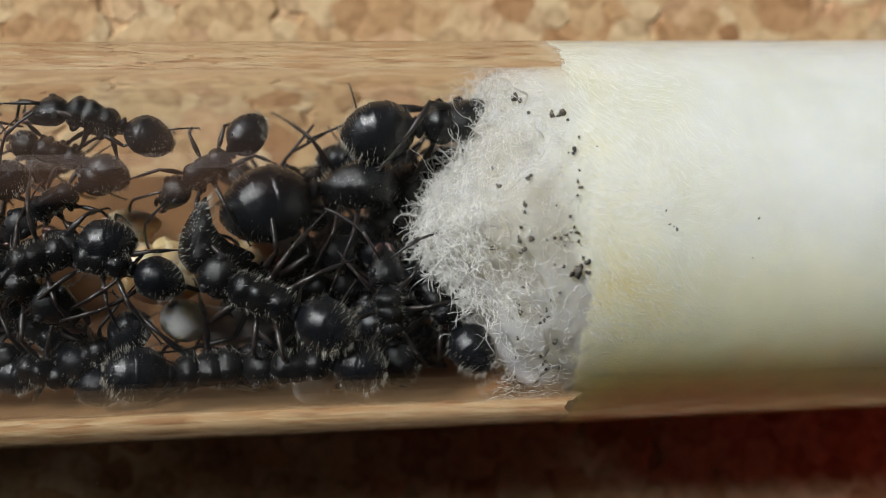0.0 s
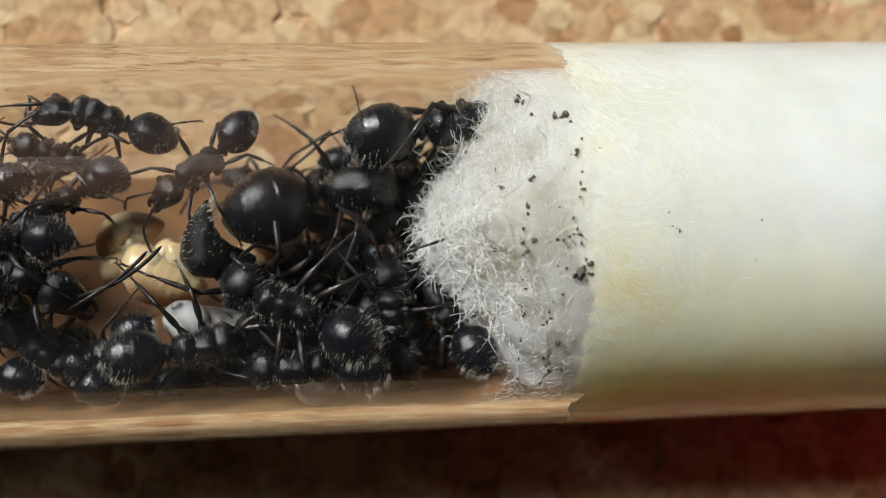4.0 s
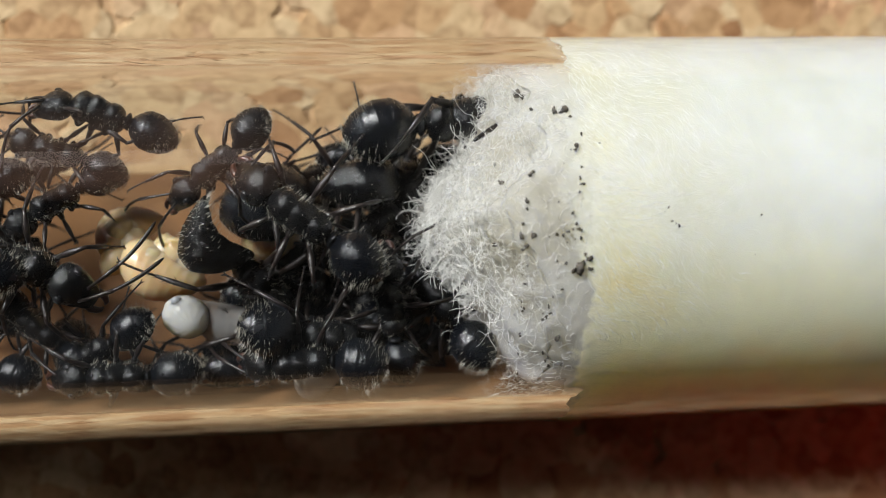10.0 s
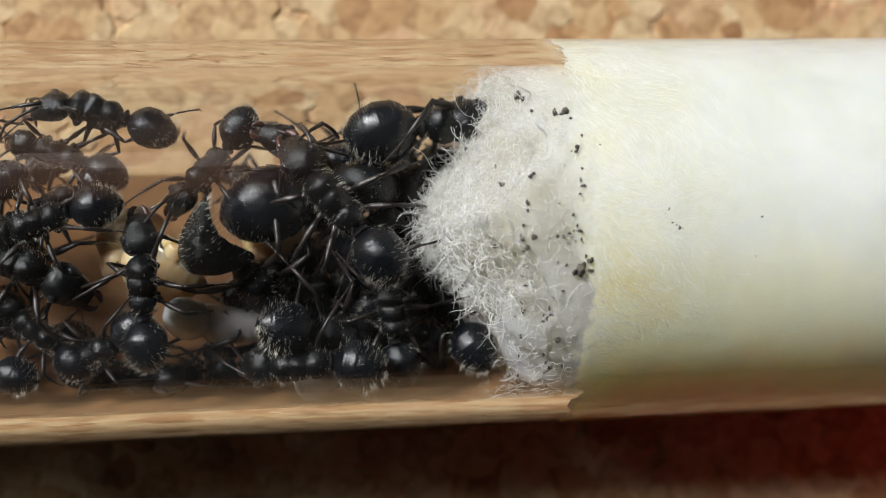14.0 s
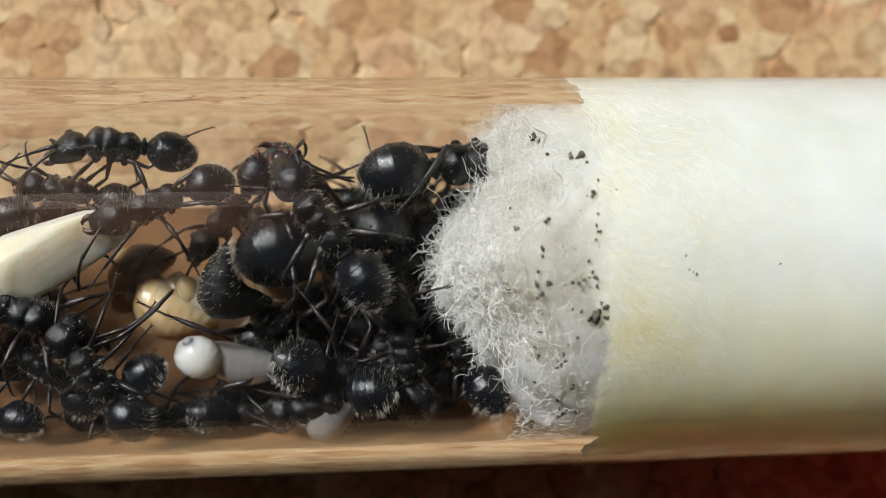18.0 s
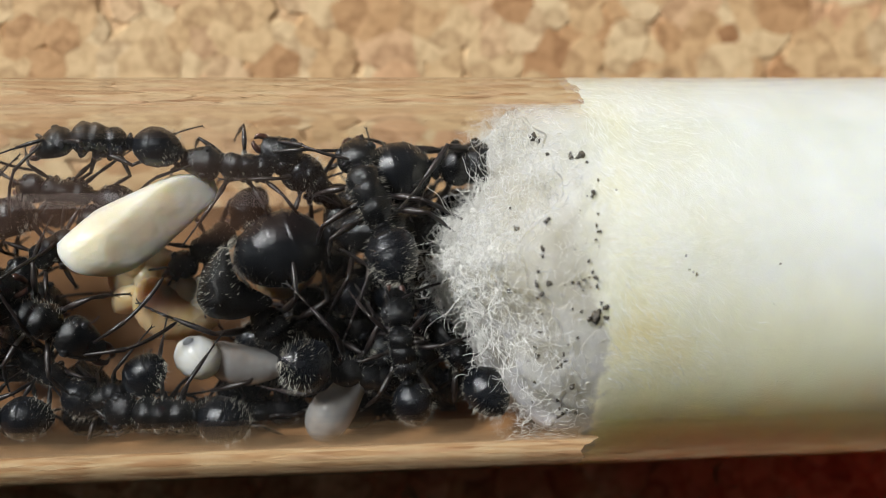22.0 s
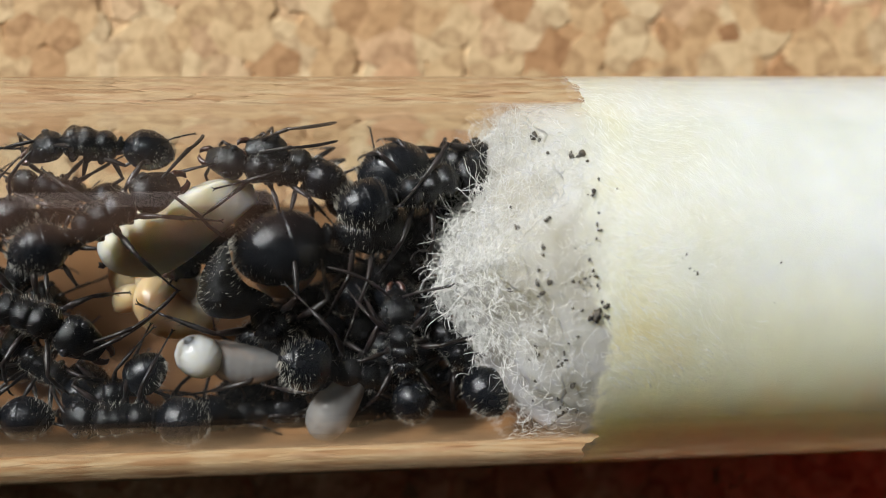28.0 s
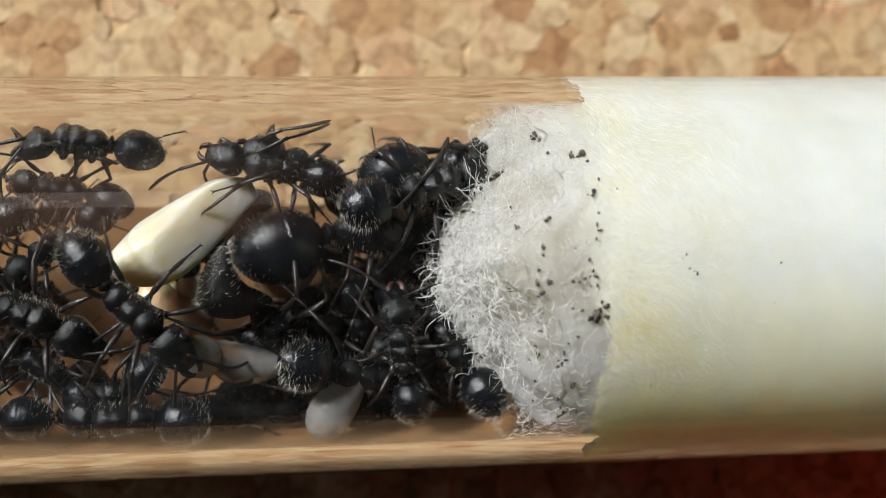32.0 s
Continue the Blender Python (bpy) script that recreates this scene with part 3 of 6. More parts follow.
def crumbs(plug, rng):
    # along the tube, across it, and the size: on the loose front
    dry = [(2.47, 4.97, 0.17), (2.63, 4.76, 0.12), (3.55, 4.04, 0.17), (3.93, 4.04, 0.2), (4.10, 3.81, 0.1), (2.75, 4.16, 0.1), (2.39, 1.82, 0.14), (1.54, 1.58, 0.15), (1.48, 1.64, 0.1), (2.22, 0.89, 0.13), (2.17, 0.64, 0.1), (2.02, 0.12, 0.1), (1.97, -0.30, 0.13), (2.41, -0.27, 0.13), (1.22, -0.56, 0.12), (2.14, -0.63, 0.13)]
    more = [(2.21, -2.56, 0.15), (2.27, -2.85, 0.15), (3.21, -2.98, 0.14), (3.08, -2.73, 0.1), (1.53, -3.05, 0.09), (2.04, -3.06, 0.1), (2.24, -3.85, 0.1), (3.42, -3.84, 0.1), (3.72, -4.81, 0.09), (2.09, -4.27, 0.08), (1.51, 2.38, 0.1), (3.09, -4.43, 0.08)]
    for x, y, size in dry + more:
        z = math.sqrt(6.86 ** 2 - y * y)
        while z > 1 and front_x(math.hypot(y, z)) + 1.6 * plug_noise(y, z) > x:
            z -= 0.05
        part("crumb", crumb(bmesh.new(), size * 0.95, rng), SPECK, plug, m=at(x, y, z))
    # fine dirt scattered over the dry part, more of it low down
    for _ in range(46):
        x, y = rng.uniform(1.9, 4.3), min(4.5, rng.gauss(-2.6, 2.4))
        if y > -5.6:
            part("crumb", crumb(bmesh.new(), rng.uniform(0.035, 0.075), rng), SPECK, plug, m=at(x, y, math.sqrt(6.84 ** 2 - y * y)))
    # on the damp part, against the glass
    wet = [(4.09, -1.41, 0.2), (4.38, -1.11, 0.17), (3.85, -1.50, 0.16), (4.45, -1.49, 0.13), (4.17, -1.25, 0.12), (4.25, -0.97, 0.09), (4.37, 3.18, 0.08), (4.14, 2.78, 0.08), (4.08, 2.63, 0.07), (4.25, 2.02, 0.08), (4.15, 1.64, 0.08), (4.23, 1.44, 0.09), (4.10, 1.16, 0.06), (3.80, 0.45, 0.07), (3.64, -0.17, 0.08), (4.05, -0.10, 0.09), (4.08, -0.39, 0.07), (3.43, -0.28, 0.08), (7.32, 0.60, 0.06), (7.41, 0.11, 0.08), (7.67, -0.05, 0.09), (7.17, 0.45, 0.05), (7.56, 0.01, 0.07), (10.78, 0.24, 0.05), (10.53, -1.12, 0.05), (4.99, 2.85, 0.06), (3.93, 0.09, 0.07)]
    for x, y, size in wet:
        part("crumb", crumb(bmesh.new(), size * 1.0, rng), SPECK, plug, m=at(x, y, math.sqrt(6.97 ** 2 - y * y)))


plug_ob, plug_rng = cotton_plug()
crumbs(plug_ob, plug_rng)
rides(plug_ob)

# ---- brood ----


def grub(name, length, width, bend, mat, m, label, ridge=0.022, cat="larva"):
    bm = bmesh.new()
    rings = []
    for i in range(41):
        u = (1 - math.cos(math.pi * i / 40)) / 2
        w = width / 2 * max(0.0, math.sin(math.pi * u ** 0.72)) ** 0.52 * (1 + ridge * math.cos(u * 2 * math.pi * 9))
        rings.append((length * (u - 0.5), max(w, 0.03), max(w, 0.03), 0))
    loft(bm, rings, 20)
    for v in bm.verts:
        u = v.co.x / length
        v.co.y += bend * (u * u * 4)
    return rides(tagged(part(name, bm, mat, m=m), label, cat, "brood in the tube"))


def egg_heap(m, label, count, spread, seed):
    rng = random.Random(seed)
    heap = tagged(new("egg_heap"), label, "ant eggs", "brood in the tube")
    heap.matrix_basis = m
    for i in range(count):
        bm = bmesh.new()
        L, w = rng.uniform(1.3, 2.0), rng.uniform(0.52, 0.72)
        loft(bm, [(L * (u / 10 - 0.5), max(0.03, w * math.sin(math.pi * u / 10) ** 0.6), max(0.03, w * math.sin(math.pi * u / 10) ** 0.6), 0) for u in range(11)], 14)
        part("egg", bm, GRUB, heap, m=at(rng.gauss(0, spread), rng.gauss(0, spread * 0.7), rng.uniform(-0.5, 0.6), rng.uniform(0, 360), rng.uniform(-30, 30), rng.uniform(0, 360)))
    return rides(heap)


def cocoon():
    ob = tagged(new("cocoon"), "cream silk cocoon, creased and dented, carried by an ant", "cocoon", "brood in the tube")
    bm = bmesh.new()
    rings = [(6.6 * (i / 40 - 0.5), max(0.04, 1.55 * math.sin(math.pi * (0.012 + 0.976 * i / 40)) ** 0.36), max(0.04, 1.45 * math.sin(math.pi * (0.012 + 0.976 * i / 40)) ** 0.36), 0) for i in range(41)]
    loft(bm, rings, 40)
    rng = random.Random(17)
    planes = []
    for _ in range(15):
        a = rng.uniform(0, 2 * math.pi)
        n = Vector((rng.gauss(0, 0.22), math.cos(a), math.sin(a))).normalized()
        planes.append((n, Vector((rng.uniform(-2.4, 2.4), 0, 0)), rng.uniform(1.12, 1.36)))
    for v in bm.verts:
        q = v.co * 1.0
        q += Vector((0, q.y, q.z)) * 0.12 * noise.noise(q * 0.5 + Vector((4, 1, 2)))
        # pressed flat here and there, with creases between
        for n, c, d in planes:
            over = (q - c).dot(n) - d
            if over > 0:
                q -= n * over * 0.85
        v.co = q
    part("silk_case", bm, SILK, ob)
    bm = crumb(bmesh.new(), 0.08, random.Random(3))
    part("dark_dot", bm, SPECK, ob, "small dark dot", at(0.4, 0.35, 0.95), False)
    bm = crumb(bmesh.new(), 0.16, random.Random(5))
    part("end_cap", bm, LIMB, ob, "brown spot at the tip", at(-3.2, -0.1, 0.2), False)
    return ob


def curled_grub(m, label):
    """A plump larva bent double: a ridged oval with its small head tucked against it."""
    bm = bmesh.new()
    made = bmesh.ops.create_icosphere(bm, subdivisions=5, radius=1.0)
    for v in made["verts"]:
        q = v.co.copy()
        turn = math.atan2(q.y + 0.15, q.x - 0.5)
        v.co = Vector((q.x * 0.95, q.y * 0.84, q.z * 0.78)) * (1 + 0.035 * noise.noise(q * 1.3) + 0.010 * math.cos(turn * 17))
    made = bmesh.ops.create_icosphere(bm, subdivisions=3, radius=0.24)
    for v in made["verts"]:
        v.co = Vector((v.co.x - 0.58, v.co.y * 0.9 + 0.40, v.co.z * 0.8 + 0.34))
    return rides(tagged(part("larva", bm, PALE_GRUB, m=m), label, "larva", "brood in the tube"))


curled_grub(at(-10.44, -3.12, 9.00, 0, 0, -30), "plump shiny white ant larva curled on the heap")
grub("larva", 3.6, 1.7, 0.4, GREY_GRUB, at(-8.60, -3.60, 8.30, 20, 0, -8), "greyish translucent ant larva lying on the glass")
grub("larva", 3.1, 1.8, -0.15, GREY_GRUB, at(-5.12, -5.12, 9.50, 0, 0, 52), "translucent pear-shaped ant larva against the glass", 0.01)
grub("larva", 2.6, 1.5, 0.3, GRUB, at(-7.02, -0.24, 7.00, 0, 0, 10), "cream ant larva under the queen")
grub("larva", 3.6, 2.3, 0.4, GRUB, at(-11.65, -1.52, 7.00, 0, 0, -25), "cream ant larva lying in the brood heap")
grub("larva", 3.0, 1.9, -0.4, GRUB, at(-13.12, 0.55, 6.20, 0, 0, 30), "cream ant larva lying in the brood heap")
egg_heap(at(-12.24, -0.53, 6.90), "heap of small glossy cream ant eggs", 11, 0.8, 21)
COCOON = cocoon()

# ---- ants ----
rng_hair = random.Random(8)


def bristles(rings, count, length, name, parent, r=0.009, upper=-0.3, rear=False):
    """Short pale bristles standing on a lofted body."""
    bm = bmesh.new()
    for _ in range(count):
        i = rng_hair.randrange(1, len(rings) - 1)
        if rear and rng_hair.random() < 0.7:
            i = rng_hair.randrange(len(rings) // 2, len(rings) - 1)
        x, ry, rz, zc = rings[i]
        a = math.asin(rng_hair.uniform(upper, 1))
        if rng_hair.random() < 0.5:
            a = math.pi - a
        root = Vector((x, ry * math.cos(a), zc + rz * math.sin(a)))
        nrm = Vector((0, math.cos(a), math.sin(a)))
        lean = Vector((rng_hair.gauss(-0.35, 0.2), rng_hair.gauss(0, 0.2), rng_hair.gauss(0, 0.2)))
        spike(bm, root, root + (nrm + lean).normalized() * length * rng_hair.uniform(0.6, 1.2), r)
    return part(name, bm, HAIR, parent, "short pale bristles", smooth=False)


def joint(ob, key):
    ob["joint"] = key
    return ob


def leg(ant, key, root, reach):
    bm = bmesh.new()
    tube_along(bm, [(-0.1, 0, -0.1), (0.15, 0, -0.12), (0.42, 0, -0.06), (0.5, 0, 0)], [0.12, 0.16, 0.12, 0.07])
    tube_along(bm, [(0.45, 0, 0), (0.8, 0, 0.03), (1.3 * reach, 0, 0.05), (1.8 * reach, 0, 0.02), (2.1 * reach, 0, 0)], [0.07, 0.115, 0.12, 0.085, 0.065])
    upper = joint(part("leg", bm, LIMB, ant, m=at(*root)), key)
    bm = bmesh.new()
    tube_along(bm, [(-0.05, 0, 0), (0.25, 0, 0.01), (0.9 * reach, 0, 0.02), (1.6 * reach, 0, 0)], [0.065, 0.078, 0.085, 0.052])
    x = 1.6 * reach
    for k, w in enumerate((0.7, 0.28, 0.22, 0.22)):
        tube_along(bm, [(x, 0, -0.03 * k), (x + w * 0.5 * reach, 0, -0.03 * k), (x + w * reach, 0, -0.03 * (k + 1))], [0.036, 0.038, 0.042], 5)
        x += w * reach
    for s in (-1, 1):
        tube_along(bm, [(x, 0, -0.12), (x + 0.1, 0.06 * s, -0.14), (x + 0.14, 0.08 * s, -0.22)], [0.03, 0.022, 0.008], 4)
    for _ in range(26):
        u = rng_hair.uniform(0.2, 2.0)
        s = Vector((0.25, rng_hair.gauss(0, 1), rng_hair.gauss(0, 1))).normalized()
        spike(bm, Vector((u * reach, 0, 0)) + s * 0.06, Vector((u * reach, 0, 0)) + s * 0.2 + Vector((0.12, 0, 0)), 0.01)
    joint(part("shin", bm, LIMB, upper, "thin shin and clawed foot", at(2.08 * reach, 0, 0)), key + "_shin")


def antenna(head, key, root):
    bm = bmesh.new()
    tube_along(bm, [(0, 0, 0), (0.1, 0, 0.02), (0.8, 0, 0.06), (1.5, 0, 0)], [0.06, 0.055, 0.065, 0.085], 7)
    d = Vector((0.82, 0, -0.57))
    q = Vector((1.48, 0, 0))
    pts, radii = [q.copy()], [0.05]
    for k in range(10):
        w = 0.062 + 0.014 * math.sin(k * 0.3)
        pts += [q + d * 0.11, q + d * 0.2]
        radii += [w, w * 0.9]
        q = q + d * 0.2
        d = (d + Vector((0.01, 0.035, -0.05))).normalized()
    radii[-2:] = [0.05, 0.022]
    tube_along(bm, pts, radii, 6)
    return joint(part("antenna", bm, LIMB, head, "thin jointed antenna", at(*root)), key)


def gaster_rings(length, wide, tall):
    """A plump oval of overlapping plates: each plate's hind edge stands a little proud of the next."""
    keys = [(0, 0.12, 0.14, 0), (-0.07 * length, 0.52 * wide, 0.50 * tall, 0.01), (-0.26 * length, 0.92 * wide, 0.90 * tall, 0.03), (-0.48 * length, wide, tall, 0.03),
            (-0.70 * length, 0.87 * wide, 0.86 * tall, 0.0), (-0.87 * length, 0.60 * wide, 0.58 * tall, -0.04), (-0.96 * length, 0.30 * wide, 0.30 * tall, -0.07), (-1.0 * length, 0.06, 0.06, -0.1)]
    out = []
    for x, a, b, z in smooth_rings(keys, 12):
        u = -x / length
        k = 1.0
        for edge in (0.36, 0.58, 0.76, 0.89):
            if edge - 0.2 < u <= edge:
                k = max(k, 1 + 0.035 * ((u - edge + 0.2) / 0.2) ** 3)
            elif edge < u < edge + 0.025:
                k = min(k, 0.985)
        out.append((x, a * k, b * k, z))
    return out


def build_ant(name, label, queen=False):
    ant = tagged(new(name), label, "ant", "ants in the tube")
    k = 1.45 if queen else 1.0
    # middle body
    if queen:
        keys = [(-1.75, .3, .35, -.05), (-1.35, .62, .75, .1), (-.7, .85, 1.05, .3), (0.1, .98, 1.2, .4), (.8, .92, 1.1, .3), (1.35, .7, .8, .05), (1.7, .3, .3, -.2)]
    else:
        keys = [(-1.38, .15, .2, -.06), (-1.27, .40, .48, -.03), (-1.0, .53, .64, .07), (-.72, .52, .62, .09), (-.62, .475, .57, .07), (-.54, .50, .60, .08), (-.25, .55, .66, .12),
                (-.02, .57, .65, .12), (.07, .53, .60, .1), (.15, .56, .62, .1), (.45, .62, .66, .08), (.72, .48, .50, .0), (.94, .19, .2, -.06)]
    rings = smooth_rings(keys, 4)
    bm = loft(bmesh.new(), rings, 22, wob=0.14)
    for x in (.38, -.2, -.78):
        for s in (-1, 1):
            loft_at = bmesh.new()
            loft(loft_at, [(-.3, .05, .05, 0), (-.2, .16, .17, 0), (0, .2, .22, 0), (.2, .15, .16, 0), (.3, .06, .06, 0)], 10)
            bmesh.ops.transform(loft_at, matrix=Matrix.Translation((x * k, s * .36 * k, -.34)) @ pose(0, 0, 0, 0, 35, s * 70) @ Matrix.Scale(k, 4), verts=loft_at.verts)
            tmp = bpy.data.meshes.new("tmp")
            loft_at.to_mesh(tmp)
            loft_at.free()
            bm.from_mesh(tmp)
            bpy.data.meshes.remove(tmp)
    meso = part("thorax", bm, BLACK, ant, "sculpted black thorax")
    bristles(rings, 130, 0.24, "bristles", meso, 0.006)
    back = -1.75 if queen else -1.36
    bm = loft(bmesh.new(), smooth_rings([(-.30 * k, .12 * k, .13 * k, 0), (-.21 * k, .3 * k, .42 * k, .16 * k), (-.10 * k, .28 * k, .4 * k, .14 * k), (0.06, .13 * k, .15 * k, 0)], 4), 14)
    part("waist", bm, BLACK, ant, m=at(back, 0, -0.05))
    # belly
    rings = gaster_rings(*((3.8, 1.54, 1.46) if queen else (2.12, 0.86, 0.80)))
    gas = joint(part("belly", loft(bmesh.new(), rings, 26), BELLY, ant, "glossy black banded belly", at(back - 0.22 * k, 0, 0.02)), "belly")
    bristles(rings, 170 if queen else 230, 0.27, "bristles", gas, 0.0055, -0.3, True)
    # head
    h = 1.35 if queen else 1.0
    keys = [(0, .2 * h, .2 * h, 0), (.1 * h, .5 * h, .38 * h, 0), (.4 * h, .70 * h, .52 * h, .02), (.8 * h, .69 * h, .52 * h, .02), (1.25 * h, .55 * h, .4 * h, -.04), (1.6 * h, .40 * h, .24 * h, -.1), (1.72 * h, .26 * h, .14 * h, -.12)]
    rings = smooth_rings(keys, 4)
    head = joint(part("head", loft(bmesh.new(), rings, 24, wob=0.04), BLACK, ant, "broad black head", at(1.62 if queen else 0.88, 0, -0.02, 0, 12, 0)), "head")
    bristles(rings, 60, 0.17, "bristles", head, 0.0055)
    for s in (-1, 1):
        bm = bmesh.new()
        bmesh.ops.create_icosphere(bm, subdivisions=2, radius=0.17 * h)
        for v in bm.verts:
            v.co.z *= 0.5
        part("eye", bm, EYE_MAT, head, m=at(.62 * h, s * .6 * h, .36 * h, -s * 45, 0, 0))
        bm = bmesh.new()
        tube_along(bm, [(0, 0, 0), (.18, .04 * s, 0), (.36, -.02 * s, 0), (.48, -.12 * s, -.02), (.5, -.24 * s, -.04)], [.14, .14, .12, .09, .03], 8)
        part("mandible", bm, JAW, head, "dark reddish jaw", at(1.55 * h, s * .28 * h, -.14 * h))
        antenna(head, "antenna_a" if s > 0 else "antenna_b", (1.2 * h, s * .26 * h, .3 * h, 0, -10, s * 40))
    reach = 1.0 if queen else 0.77
    for i, x in enumerate((.62, .02, -.55) if queen else (.42, -.18, -.75)):
        for s in (-1, 1):
            leg(ant, "leg_%s%d" % ("a" if s > 0 else "b", i), (x * k, s * .3 * k, -.28), reach)
    return ant


# sizes begin
# the last 21 are added past the view's left edge to cast shade
SIZES = {'on_side_wall': 0.92, 'brown_tinted': 0.85, 'beside_larvae': 0.85, 'at_far_end': 0.9, 'reddish_upper': 0.88, 'red_jawed': 0.95, 'bean_bellied': 1.35, 'against_plug': 1.42, 'upright_pair': 0.9, 'by_plug_foot': 1.02, 'climbing_queen': 1.12, 'wanderer': 1.15, 'pacing': 0.95, 'bristled_belly': 0.9, 'low_left': 0.85, 'foot_left': 0.9, 'long_antennae': 1.1, 'cocoon_carrier': 0.92, 'visitor': 1.05, 'backing_out': 1, 'low_middle': 0.9, 'under_queen': 1, 'in_the_dark': 1.05, 'under_layer_0': 0.9, 'under_layer_1': 1, 'under_layer_2': 0.9, 'under_layer_3': 1, 'under_layer_4': 0.9, 'under_layer_5': 1, 'under_layer_6': 0.9, 'under_layer_7': 1, 'under_layer_8': 0.9, 'under_layer_9': 1, 'under_layer_10': 0.9, 'under_layer_11': 1, 'under_layer_12': 0.9, 'under_layer_13': 1, 'under_layer_14': 0.9, 'under_layer_15': 1, 'under_layer_16': 0.9, 'under_layer_17': 1, 'under_layer_18': 0.9, 'under_layer_19': 1, 'under_layer_20': 0.9, 'shade_ant_0': 0.9, 'shade_ant_1': 0.9, 'shade_ant_2': 0.9, 'shade_ant_3': 0.9, 'shade_ant_4': 0.9, 'shade_ant_5': 0.9, 'shade_ant_6': 0.9, 'shade_ant_7': 0.9, 'shade_ant_8': 0.9, 'shade_ant_9': 0.9, 'shade_ant_10': 0.9, 'shade_ant_11': 0.9, 'shade_ant_12': 0.9, 'shade_ant_13': 0.9, 'shade_ant_14': 0.9, 'shade_ant_15': 0.9, 'shade_ant_16': 0.9, 'shade_ant_17': 0.9, 'shade_ant_18': 0.9, 'shade_ant_19': 0.9, 'shade_ant_20': 0.9}
# sizes end
LABELS = {"on_side_wall": "slender black ant clinging to the side of the glass", "bean_bellied": "large black ant with a plump curved bristly belly",
          "red_jawed": "black ant with reddish jaws reaching up the glass", "cocoon_carrier": "black ant dragging a cream cocoon backwards",
          "climbing_queen": "large glossy black ant climbing over the queen", "against_plug": "black ant with its head pushed into the cotton",
          "by_plug_foot": "black ant with a glossy belly beside the cotton plug", "long_antennae": "large black ant with long antennae held over the brood",
          "bristled_belly": "black ant showing its bristly belly beside the larvae"}
ANTS = {}
JOINTS = {}


def limbs(ant):
    return {o["joint"]: o for o in ant.children_recursive if "joint" in o}


def leg_pose(part_ob, key, rng, swing=0.0, lift=0.0):
    side = 1 if key[4] == "a" else -1
    i = int(key[5])
    turn = (48, 92, 138)[i] + swing
    part_ob.matrix_basis = Matrix.Translation(part_ob.matrix_basis.translation) @ pose(0, 0, 0, 0, 0, side * turn) @ pose(0, 0, 0, 0, -(28 + lift), 0)
    return part_ob.matrix_basis.copy()


def colony():
    first = None
    for n, (key, size) in enumerate(SIZES.items()):
        if first is None:
            first = ant = build_ant("worker_ant", LABELS.get(key, "glossy black worker ant among the crowd"))
        else:
            ant = copy_thing(first, at(0, 0, 20 + n))
            ant["label"] = LABELS.get(key, "glossy black worker ant among the crowd")
        ant.scale = (size, size, size)
        ANTS[key] = ant
    ANTS["queen"] = build_ant("queen_ant", "very large glossy black queen ant amid her workers", True)
    for n, (key, ant) in enumerate(ANTS.items()):
        rng = random.Random(100 + n)
        j = JOINTS[key] = limbs(ant)
        for name, ob in j.items():
            if name.startswith("leg") and not name.endswith("shin"):
                leg_pose(ob, name, rng, rng.gauss(0, 14), rng.gauss(0, 12))
            elif name.endswith("shin"):
                ob.matrix_basis = Matrix.Translation(ob.matrix_basis.translation) @ pose(0, 0, 0, 0, rng.uniform(50, 100), 0)
            elif name == "belly":
                ob.matrix_basis = ob.matrix_basis @ pose(0, 0, 0, 0, rng.uniform(-6, 16), rng.uniform(-14, 14))
            elif name == "head":
                ob.matrix_basis = ob.matrix_basis @ pose(0, 0, 0, 0, rng.uniform(0, 18), rng.uniform(-18, 18))
            else:
                ob.matrix_basis = ob.matrix_basis @ pose(0, 0, 0, 0, rng.uniform(-12, 25), rng.uniform(-20, 20))


def kidney(ant, bend):
    """Gives one ant a longer belly of its own, bent sideways like a bean, with a coarse pitted skin."""
    belly = JOINTS[ant]["belly"]
    rings = []
    for i in range(49):
        u = (1 - math.cos(math.pi * i / 48)) / 2
        w = max(0.03, math.sin(math.pi * u ** 0.9)) ** 0.55 * (1 + 0.02 * math.cos(u * 31))
        rings.append((-2.4 * u, 0.68 * w, 0.76 * w, 0))
    first = part("belly", loft(bmesh.new(), rings, 30), ROUGH_BELLY)
    coat = bristles(rings, 260, 0.24, "bristles", None, 0.006, -0.3, True)
    for ob in (first, coat):
        for v in ob.data.vertices:
            u = -v.co.x / (2.4 * MM)
            v.co.y += bend * MM * ((2 * u - 1) ** 2 - 0.55)
    belly.matrix_basis = Matrix.Translation(belly.matrix_basis.translation) @ pose(0, 0, 0, 0, -8, 0)
    hair = next(o for o in belly.children)
    belly.data, hair.data = first.data, coat.data
    bpy.data.objects.remove(first)
    bpy.data.objects.remove(coat)


colony()
kidney("bean_bellied", 0.95)

# ---- red plastic piece lying on the cork beside the tube's closed end ----


def red_piece():
    bm = box(bmesh.new(), (-14, -8, 0), (14, 8, 20), 1.5)
    tagged(part("red_block", bm, RED, m=at(45.0, -22.0, 0.0, 0, 0, 0)), "red plastic block standing on the cork board", "block")


red_piece()

# ---- what moves ----
SLIDE = [(0, 0), (14.1, 0), (14.5, 0.36), (15.3, 0.9), (16.0, 1.0), (32, 1.0)]


def slid(f):
    """The tube's shift on the cork when it is nudged: it slips, turns a little and its closed end lifts."""
    about = at(-5, 0, AXIS)
    return at(0.62 * f, -1.50 * f, 0.4 * f) @ about @ pose(0, 0, 0, 0, -0.9 * f, -0.5 * f) @ about.inverted()


